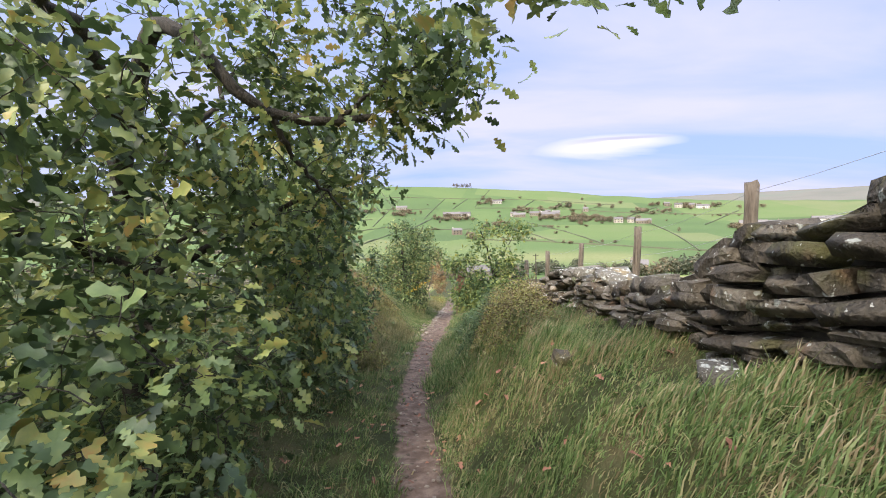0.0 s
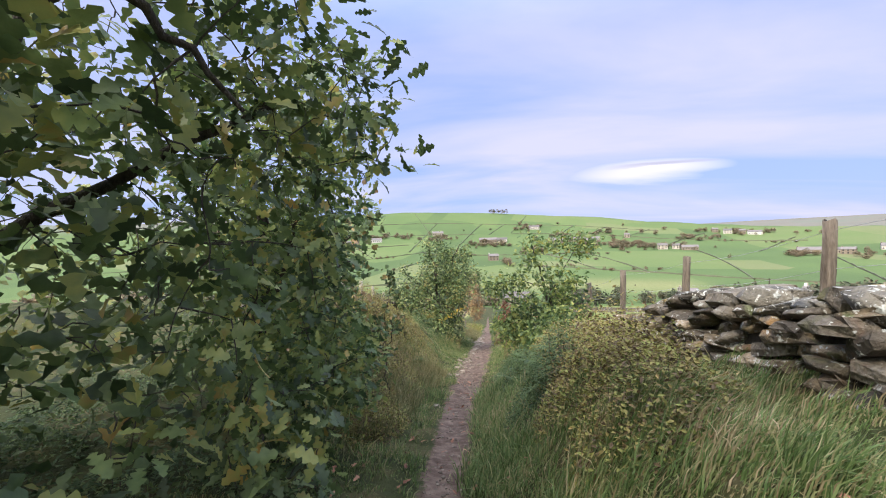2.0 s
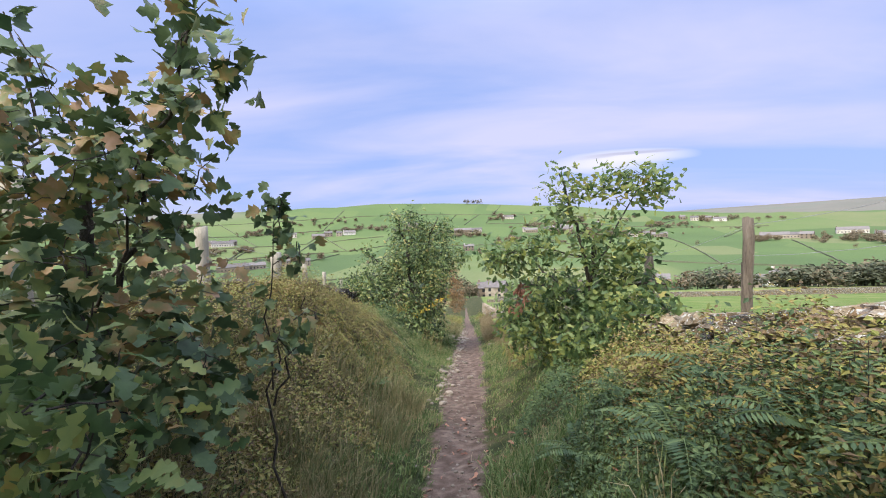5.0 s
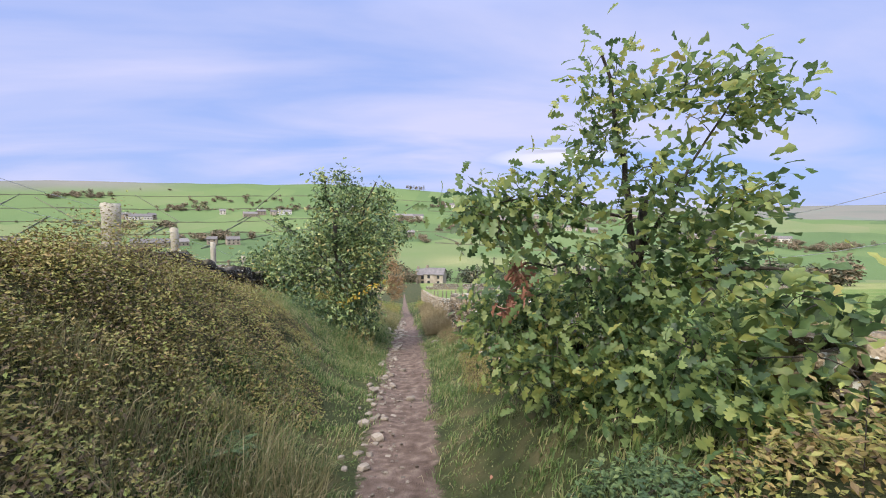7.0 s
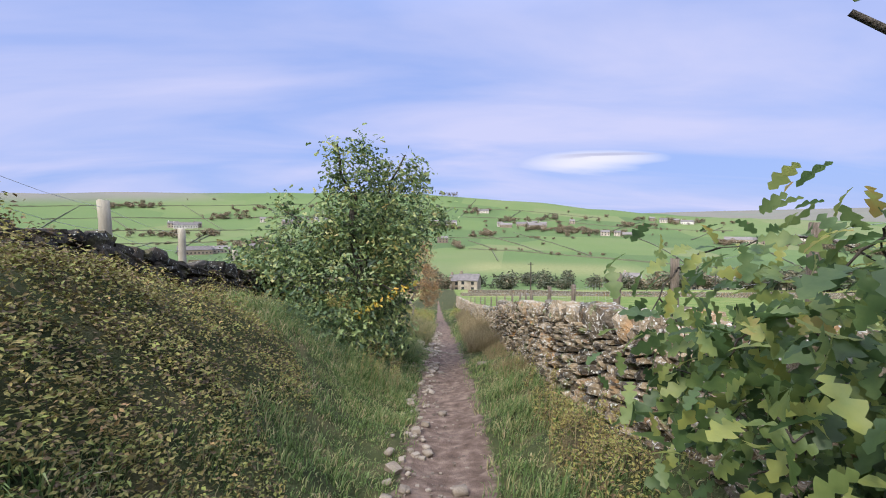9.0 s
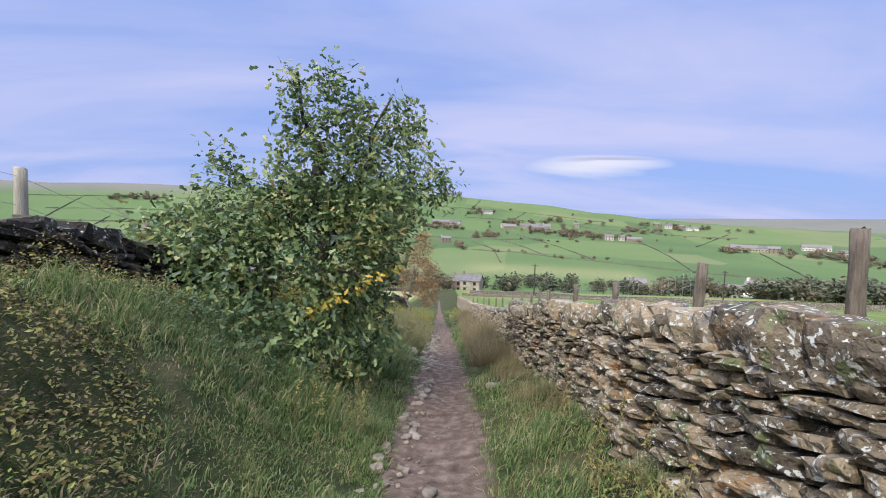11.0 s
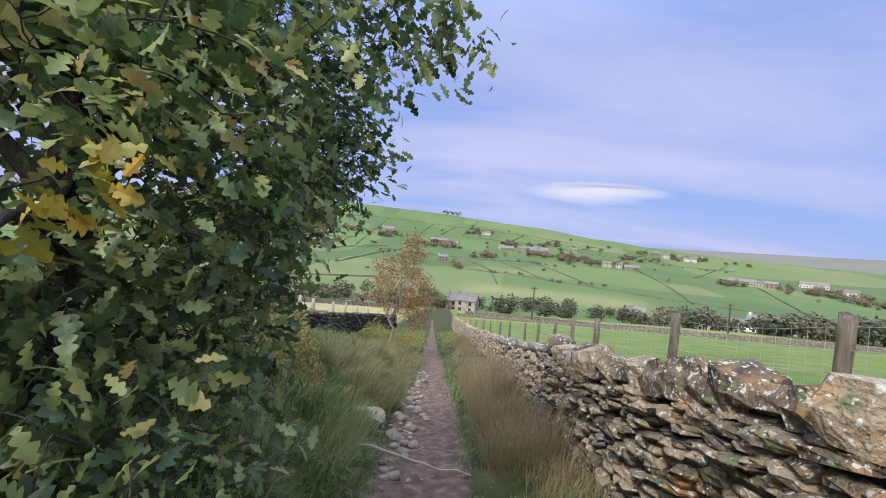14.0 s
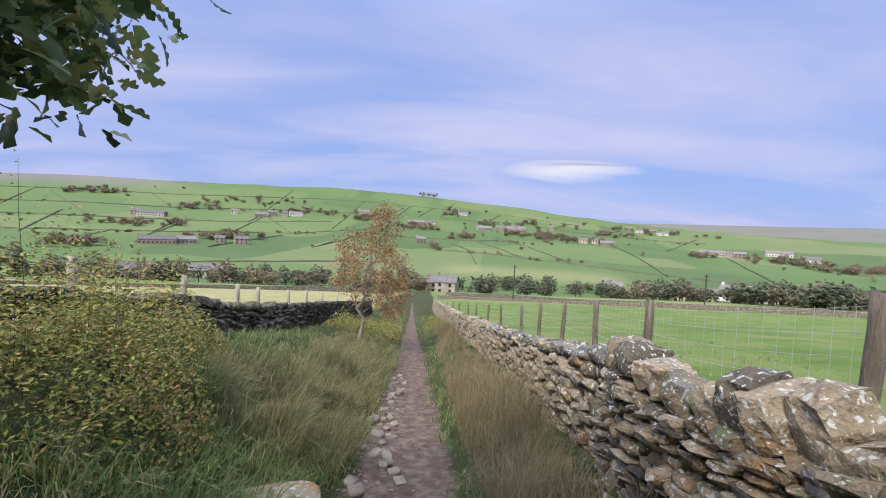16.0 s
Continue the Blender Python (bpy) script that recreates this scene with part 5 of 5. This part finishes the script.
# ---- loose stones ----
def loose(x, y, sx, sy, sz, rz, meshes, label, group=""):
    ob = new("stone", rng.choice(meshes))
    ob.matrix_basis = pose(x, y, hz(x, y) + sz * 0.25, rng.normal(0, 6), rng.normal(0, 6), rz) @ Matrix.Diagonal((sx, sy, sz, 1))
    return tagged(ob, label, "stone", group)


loose(1.742, 3.236, 0.18, 0.14, 0.1, 20, DARK_COPES, "pale lichened stone lying in the grass")
loose(2.16, 2.05, 0.2, 0.18, 0.12, 70, COPES, "pale flat stone fallen at the wall foot")
loose(-0.27, 9.07, 0.1, 0.08, 0.07, 0, COBBLES, "small pale stone on the path edge")
loose(0.57, 9.51, 0.14, 0.12, 0.11, 30, COBBLES, "pale stone in the grass edge")
loose(0.12, 15.0, 0.12, 0.1, 0.07, 10, COBBLES, "pale stone set in the path")
loose(0.79, 20.62, 0.22, 0.15, 0.1, 40, COBBLES, "flat brown stone at the path edge")
loose(-0.25, 25.5, 0.17, 0.1, 0.07, 10, COBBLES, "flat pale stone on the path")
loose(-0.38, 25.75, 0.15, 0.1, 0.06, 60, COBBLES, "flat pale stone on the path")
loose(-0.1, 20.43, 0.18, 0.1, 0.06, -50, COBBLES, "flat pale stone on the path")
bould = loose(-1.0, 24.15, 0.8, 0.62, 0.2, 20, [stone_mesh("stone", M_STONE, 601, 0.6, 0.13, True)], "broad worn boulder half buried in the bank")
sub = bould.modifiers.new("rounding", "SUBSURF")
sub.levels = sub.render_levels = 2
loose(-0.45, 23.75, 0.18, 0.28, 0.05, 30, COBBLES, "worn stone half buried in the path edge")
for i in range(280):
    y = 12.5 + 18 * rng.uniform() ** 0.9
    x = path_x(y) + rng.normal(-0.33, 0.13)
    s = rng.choice([0.03, 0.04, 0.05, 0.06, 0.09]) * rng.uniform(0.8, 1.2)
    loose(x, y, s * 1.3, s, s * 0.7, rng.uniform(0, 180), COBBLES, "small angular stone trodden into the path", "path stones")
rest = []
arr = [mesh_arrays(m) for m in COBBLES]
for i in range(1500):
    y = rng.uniform(1.5, 42)
    w = np.interp(y, PATH_Y, PATH_W)
    x = path_x(y) + rng.normal(-0.35 if y > 12 else 0, 0.45) * w
    s = rng.uniform(0.01, 0.03)
    v, f = arr[i % 8]
    a = rng.uniform(0, 6.28)
    R = np.array([[math.cos(a), -math.sin(a), 0], [math.sin(a), math.cos(a), 0], [0, 0, 1]])
    rest.append(((v * [s * 1.3, s, s * 0.6]) @ R.T + [x, y, hz(x, y) + s * 0.1], f))
v, f = join(rest)
tagged(new("gravel", fast_mesh("gravel", v, f, M_PEBBLE)), "small stones and grit scattered along the earth path", "gravel", kind="stuff")
k = 350
fy = rng.uniform(0.8, 12, k)
fx = path_x(fy) + rng.normal(0.1, 0.8, k)
v, f = scatter(OAK_LEAF, np.stack([fx, fy, height(fx, fy) + 0.03], 1), 0.07, up=2.5)
tagged(new("fallen_leaves", fast_mesh("fallen_leaves", v, f, M_DEAD)), "fallen brown oak leaves lying on the verge", "leaves", kind="stuff")
# fallen branch across the path
p = bent((-0.75, 22.9, hz(-0.75, 22.9) + 0.05), (0.45, 22.55, hz(0.45, 22.55) + 0.04), 0.02, 9)
v, f = tube(p, np.linspace(0.018, 0.008, 9), 7)
tagged(new("fallen_branch", fast_mesh("fallen_branch", v, f, M_WOOD_NEW, True)), "pale bare branch lying across the path", "branch")


# ---- the valley and the hillside opposite ----
def far_place(az, r):
    a = radians(az)
    x, y = r * math.sin(a), 15 + r * math.cos(a)
    return x, y, hz(x, y)


def far_tree(name, w, h, label, conifer=False):
    root = thing(name, (0, 0, 0), label, "tree", "valley trees")
    v, f = tube([(0, 0, -0.5), (0.1, 0, h * 0.3), (0, 0.1, h * 0.8)], [h * 0.03, h * 0.022, h * 0.006], 6)
    part("trunk", fast_mesh("trunk", v, f, M_BARK), root)
    n = 270
    if conifer:
        u = rng.uniform(0.05, 1, n)
        a = rng.uniform(0, 6.28, n)
        q = np.stack([np.cos(a) * w / 2 * (1 - u), np.sin(a) * w / 2 * (1 - u), h * u], 1)
    else:
        q = np.concatenate([in_ball(n // 3, (rng.normal(0, w * 0.13), rng.normal(0, w * 0.13), h * c), (w * 0.38, w * 0.38, h * 0.3), 0.5) for c in (0.42, 0.55, 0.68)])
    v, f = scatter(TINY_LEAF, q, w * 0.17, up=0.6)
    part("crown", fast_mesh("crown", v, f, M_FARWOOD), root, kind="stuff")
    return root


KINDS = [far_tree("tree", 9, 9, "rounded autumn tree in the valley"), far_tree("tree", 7, 10, "tall dull-green tree in the valley"), far_tree("tree", 11, 7, "broad russet thicket tree"),
         far_tree("conifer", 5, 11, "dark conifer in the valley", True)]
for i, t in enumerate(KINDS):
    x, y, z = far_place(-46 - 4 * i, 190)
    t.matrix_basis = pose(x, y, z)


def plant_scaled(az, r, k, s):
    x, y, z = far_place(az, r)
    ob = copy_thing(KINDS[k], pose(x, y, z - 0.3, 0, 0, rng.uniform(0, 360)))
    ob.scale = (s, s, s * rng.uniform(0.85, 1.1))


# belt of trees along the valley bottom
for i in range(165):
    az = rng.uniform(-48, 50)
    plant_scaled(az, rng.uniform(165, 240), rng.choice([0, 1, 2, 2, 0]), rng.uniform(0.5, 1.05))
for i in range(12):
    plant_scaled(rng.uniform(-44, -28), rng.uniform(170, 200), rng.choice([3, 1, 3]), rng.uniform(0.6, 0.9))
for i in range(14):
    plant_scaled(rng.uniform(36, 50), rng.uniform(165, 190), rng.choice([0, 2]), rng.uniform(0.7, 1.1))
WOOD = [mesh_arrays(next(c.data for c in t.children if c.name.startswith("crown"))) for t in KINDS]
clumps = []


def wood(az, r, k, s):
    x, y, z = far_place(az, r)
    v, f = WOOD[k]
    a = rng.uniform(0, 6.28)
    R = np.array([[math.cos(a), -math.sin(a), 0], [math.sin(a), math.cos(a), 0], [0, 0, 1]])
    clumps.append(((v * s) @ R.T + [x, y, z - 0.3], f))


# woods on the hillside: azimuth, distance, spread in each, number
for az, r, da, dr, n in ((4.5, 770, 1.6, 14, 12), (5.5, 560, 2.0, 14, 10), (-1.0, 620, 2.6, 16, 14), (11.5, 625, 1.6, 14, 12), (16, 620, 3.2, 16, 22), (21, 610, 3, 12, 14), (41, 560, 4, 16, 22), (33.5, 560, 1.2, 10, 7),
                         (-8, 660, 2.2, 12, 10), (-27, 700, 2.4, 16, 14), (-33, 560, 5.0, 14, 16), (-24, 470, 5.0, 14, 18), (-15, 690, 4.0, 14, 14), (28, 800, 6, 14, 22), (-36, 790, 3, 12, 16), (9, 690, 3, 12, 10),
                         (14, 740, 3, 14, 10), (47, 520, 3, 14, 14), (1.5, 440, 0.5, 8, 4), (-38, 420, 4, 16, 12), (-20, 760, 5, 14, 12), (24, 720, 4, 14, 12)):
    for i in range(int(n * 1.6)):
        wood(az + rng.normal(0, da * 0.5), r + rng.normal(0, dr), rng.choice([0, 1, 2, 2]), rng.uniform(0.55, 1.0))
for i in range(12):
    wood(-0.9 + i * 0.22 + rng.normal(0, 0.05), 893 + rng.normal(0, 3), 3 if i % 3 else 0, rng.uniform(0.75, 1.0))
for i in range(28):
    wood(rng.uniform(-46, 48), rng.uniform(380, 840), rng.choice([0, 1, 2]), rng.uniform(0.35, 0.65))
# hedgerow trees standing along the field walls
for az, r, da, n in ((-40, 600, 4, 10), (-25, 690, 6, 12), (-6, 520, 3, 8), (8, 425, 3, 6), (12, 545, 3, 8), (18, 400, 4, 6), (30, 700, 5, 10), (-33, 500, 6, 10), (-18, 520, 4, 8), (40, 345, 4, 6)):
    for i in range(n):
        wood(az + rng.uniform(-da, da), r + rng.normal(0, 3), rng.choice([0, 2]), rng.uniform(0.3, 0.45))
v, f = join(clumps)
tagged(new("woodland", fast_mesh("woodland", v, f, M_FARWOOD)), "scattered autumn woods and hedgerow trees on the far hillside", "woodland", kind="stuff")


def house(w, d, h, label):
    """Gabled house: wall, roof, chimney, windows and door."""
    root = thing("house", (0, 0, 0), label, "house", "hillside houses")
    bm = bmesh.new()
    co = [(-w / 2, -d / 2, -1), (w / 2, -d / 2, -1), (w / 2, d / 2, -1), (-w / 2, d / 2, -1), (-w / 2, -d / 2, h), (w / 2, -d / 2, h), (w / 2, d / 2, h), (-w / 2, d / 2, h), (-w / 2, 0, h + d * 0.32), (w / 2, 0, h + d * 0.32)]
    vs = [bm.verts.new(c) for c in co]
    for fc in ((0, 1, 5, 4), (2, 3, 7, 6), (1, 2, 6, 9, 5), (3, 0, 4, 8, 7), (0, 3, 2, 1)):
        bm.faces.new([vs[i] for i in fc])
    part("wall", bm_mesh("wall", bm, M_RENDER_WALL), root)
    bm = bmesh.new()
    e = 0.35
    for s in (-1, 1):
        lo, hi = h - e * 0.64, h + d * 0.32
        vs = [bm.verts.new(c) for c in ((-w / 2 - e, s * (d / 2 + e), lo), (w / 2 + e, s * (d / 2 + e), lo), (w / 2 + e, 0, hi + 0.05), (-w / 2 - e, 0, hi + 0.05),
                                        (-w / 2 - e, s * (d / 2 + e), lo + 0.25), (w / 2 + e, s * (d / 2 + e), lo + 0.25), (w / 2 + e, 0, hi + 0.3), (-w / 2 - e, 0, hi + 0.3))]
        for fc in ((0, 1, 2, 3), (4, 7, 6, 5), (0, 4, 5, 1), (1, 5, 6, 2), (3, 2, 6, 7), (0, 3, 7, 4)):
            bm.faces.new([vs[i] for i in fc])
    bmesh.ops.recalc_face_normals(bm, faces=bm.faces[:])
    part("roof", bm_mesh("roof", bm, M_SLATE), root)
    bm = bmesh.new()
    bmesh.ops.create_cube(bm, size=1, matrix=Matrix.LocRotScale((-w / 2 + 0.6, 0, h + d * 0.32 + 0.5), None, (0.9, 0.7, 1.6)))
    bmesh.ops.bevel(bm, geom=bm.edges[:], offset=0.05, segments=1, affect="EDGES")
    part("chimney", bm_mesh("chimney", bm, M_RENDER_WALL), root)
    bm = bmesh.new()
    bmesh.ops.create_cube(bm, size=1, matrix=Matrix.LocRotScale((0, 0, 0), None, (1.1, 0.16, 1.3)))
    bmesh.ops.bevel(bm, geom=bm.edges[:], offset=0.03, segments=1, affect="EDGES")
    wm = bm_mesh("window", bm, M_GLASS_DARK)
    k = max(2, int(w / 2.8))
    for i in range(k):
        for lvl in ((1.4, h - 1.1) if h > 4 else (1.4,)):
            ob = part("window", wm, root)
            ob.location = (-w / 2 + w * (i + 0.5) / k, -d / 2, lvl)
    return root


HOUSES = [house(11, 7, 5.0, "pale stone farmhouse with slate roof on the hillside"), house(18, 8, 3.6, "long low barn with slate roof on the hillside"), house(8, 6.5, 4.8, "small stone cottage with slate roof"),
          house(26, 9, 4.0, "long pale farm building on the hillside")]
HOUSE_AT = [(11.2, 645, 0, 8), (12.0, 640, 3, 4), (10.2, 650, 1, -10), (11.7, 660, 2, 20), (12.8, 652, 0, 12), (34.5, 585, 3, 6), (36, 590, 1, 12), (37.2, 580, 0, -8), (27, 790, 0, 10), (28.4, 795, 2, 0), (29.5, 790, 1, 14), (25.8, 800, 2, 8),
            (20.5, 600, 0, 10), (22, 605, 2, -12), (23.4, 600, 1, 8), (-0.5, 480, 0, 15), (-1.2, 640, 3, 5), (0.6, 645, 1, -6), (5.0, 760, 1, 4), (7.2, 640, 2, 10), (8.0, 636, 1, 0),
            (-33, 620, 0, -12), (-31.8, 615, 3, 6), (-30.6, 622, 2, 20), (-20.5, 640, 1, 10), (-19.2, 650, 0, 5), (-17.8, 648, 2, -10), (-16.5, 655, 1, 14), (-23.5, 660, 2, 0), (-31.0, 420, 3, 0), (-28.5, 425, 1, 15), (-22.6, 425, 0, 10), (-24.8, 430, 2, -10),
            (-34.5, 235, 3, 8), (-32.0, 232, 0, -5), (-25.5, 240, 1, 10), (33.5, 215, 1, 10), (36.5, 212, 0, -8), (38.6, 214, 3, 6), (24.0, 225, 2, 0), (31.2, 210, 2, 5), (1.9, 178, 2, 8), (3.2, 170, 2, -14), (-8, 700, 1, 0), (16.5, 700, 2, 0), (40.5, 640, 3, 8), (43, 590, 1, 0)]
used = set()
for az, r, k, turn in HOUSE_AT:
    x, y, z = far_place(az, r)
    m = pose(x, y, z, 0, 0, -az + turn)
    if k in used:
        copy_thing(HOUSES[k], m)
    else:
        HOUSES[k].matrix_basis = m
        used.add(k)


def field_wall(pts, w=1.0, h=1.1, mat=None, label="dark boundary wall between green hillside fields"):
    """A boundary wall or hedge along (azimuth, distance) points, lying on the land."""
    P = []
    for (a0, r0), (a1, r1) in zip(pts[:-1], pts[1:]):
        n = max(3, int(math.hypot((r1 - r0), radians(a1 - a0) * r0) / 9))
        P += [(a0 + (a1 - a0) * i / n, r0 + (r1 - r0) * i / n) for i in range(n)]
    P.append(pts[-1])
    Q = np.array([far_place(a, r) for a, r in P])
    T = np.gradient(Q[:, :2], axis=0)
    T /= np.linalg.norm(T, axis=1)[:, None] + 1e-9
    N = np.stack([-T[:, 1], T[:, 0]], 1) * w / 2
    hh = h * (1 + 0.25 * rng.normal(size=len(Q)))
    V = []
    for q, nn, z in zip(Q, N, hh):
        V += [(q[0] - nn[0], q[1] - nn[1], q[2] - 1.5), (q[0] - nn[0] * 0.6, q[1] - nn[1] * 0.6, q[2] + z), (q[0] + nn[0] * 0.6, q[1] + nn[1] * 0.6, q[2] + z), (q[0] + nn[0], q[1] + nn[1], q[2] - 1.5)]
    F = [(4 * i + j, 4 * i + j + 1, 4 * i + j + 5, 4 * i + j + 4) for i in range(len(Q) - 1) for j in range(3)]
    ob = new("field_wall", fast_mesh("field_wall", np.array(V), np.array(F), mat or M_FIELDWALL))
    return tagged(ob, label, "wall", "field walls", "structure")


field_wall([(-46, 300), (-20, 310), (-3, 330)])
field_wall([(3, 430), (9, 420), (14, 400), (26, 360), (45, 330)])
field_wall([(-10, 540), (-2, 520), (7, 530), (12, 560)])
field_wall([(5, 560), (10, 470), (13, 405)])
field_wall([(9, 590), (14, 500), (19, 390)])
field_wall([(3, 500), (6, 440), (7, 340)])
field_wall([(24, 600), (27, 480), (30, 350)])
field_wall([(36, 560), (38, 460), (41, 340)])
field_wall([(-47, 520), (-30, 500), (-16, 520), (-8, 560)])
field_wall([(-46, 620), (-34, 590), (-20, 600), (-12, 620)])
field_wall([(-44, 700), (-30, 690), (-14, 700), (-3, 700)])
field_wall([(-46, 800), (-30, 790), (-15, 800), (0, 790), (10, 800), (20, 790)])
field_wall([(2, 710), (12, 720), (22, 700), (34, 720)])
for az, r0, r1, tilt in ((-44, 640, 800, 3), (-40, 420, 510, 5), (-31, 500, 600, 3), (-22, 600, 700, 3), (-7, 520, 620, 3), (-1, 700, 790, 2), (12, 720, 800, 2), (-42, 500, 640, 3), (-37, 600, 780, -3), (-33, 430, 600, 4), (-28, 600, 800, -4), (-24, 500, 690, 5), (-20, 690, 860, 3), (-17, 520, 690, -4), (-12, 560, 800, 4), (-9, 700, 880, -2), (-5, 620, 790, 3), (2, 720, 880, 2), (7, 640, 800, 3), (16, 690, 800, 3), (21, 640, 790, 4), (30, 600, 760, 3), (-14, 420, 520, 6), (-26, 400, 500, 8)):
    field_wall([(az, r0), (az + tilt, r1)])
field_wall([(3, 112), (14, 112), (28, 118), (48, 128)], 0.6, 0.8, M_STONE, "low brown stone wall across the valley pasture")
field_wall([(-50, 112), (-30, 110), (-4, 118)], 0.6, 0.8, M_STONE, "low brown stone wall across the valley pasture")
field_wall([(2, 92), (20, 96), (48, 108)], 0.6, 0.8, M_STONE, "low brown stone wall across the valley pasture")

# telegraph pole by the valley road
x, y = 75.0, 130.0
g = hz(x, y)
pole = thing("telegraph_pole", (x, y, g), "dark wooden telegraph pole by the valley road", "pole")
v, f = tube([(0, 0, -0.5), (0, 0, 4), (0, 0, 8.3)], [0.2, 0.18, 0.14], 8)
part("shaft", fast_mesh("shaft", v, f, M_BARK), pole)
bm = bmesh.new()
bmesh.ops.create_cube(bm, size=1, matrix=Matrix.LocRotScale((0, 0, 7.8), None, (1.6, 0.14, 0.14)))
bmesh.ops.bevel(bm, geom=bm.edges[:], offset=0.02, segments=1, affect="EDGES")
part("crossarm", bm_mesh("crossarm", bm, M_BARK), pole)
copy_thing(pole, pose(22, 122, hz(22, 122)))


def van(x, y, turn):
    """A parked van: body, windscreen, wheels."""
    root = thing("van", (x, y, hz(x, y)), "white van parked by the valley road", "vehicle")
    root.rotation_euler = (0, 0, radians(turn))
    bm = bmesh.new()
    prof = [(-2.6, 0.4), (2.6, 0.4), (2.6, 1.0), (1.9, 1.2), (1.3, 2.2), (-2.6, 2.3)]
    lo = [bm.verts.new((a, -0.95, b)) for a, b in prof]
    hi = [bm.verts.new((a, 0.95, b)) for a, b in prof]
    bm.faces.new(lo)
    bm.faces.new(hi[::-1])
    for i in range(len(prof)):
        bm.faces.new((lo[i], hi[i], hi[(i + 1) % len(prof)], lo[(i + 1) % len(prof)]))
    bmesh.ops.recalc_face_normals(bm, faces=bm.faces[:])
    bmesh.ops.bevel(bm, geom=bm.edges[:], offset=0.08, segments=2, affect="EDGES")
    part("body", bm_mesh("body", bm, M_WHITE, True), root)
    for s in (-0.97, 0.97):
        bm = bmesh.new()
        bmesh.ops.create_cube(bm, size=1, matrix=Matrix.LocRotScale((1.0, s, 1.65), None, (0.9, 0.04, 0.5)))
        part("window", bm_mesh("window", bm, M_GLASS_DARK), root)
        for a in (-1.7, 1.7):
            bm = bmesh.new()
            bmesh.ops.create_cone(bm, cap_ends=True, segments=16, radius1=0.36, radius2=0.36, depth=0.22, matrix=Matrix.LocRotScale((a, s * 0.92, 0.36), Euler((radians(90), 0, 0)), None))
            part("wheel", bm_mesh("wheel", bm, M_DARK), root)


xv, yv, zv = far_place(35.2, 192)
van(xv, yv, -20)
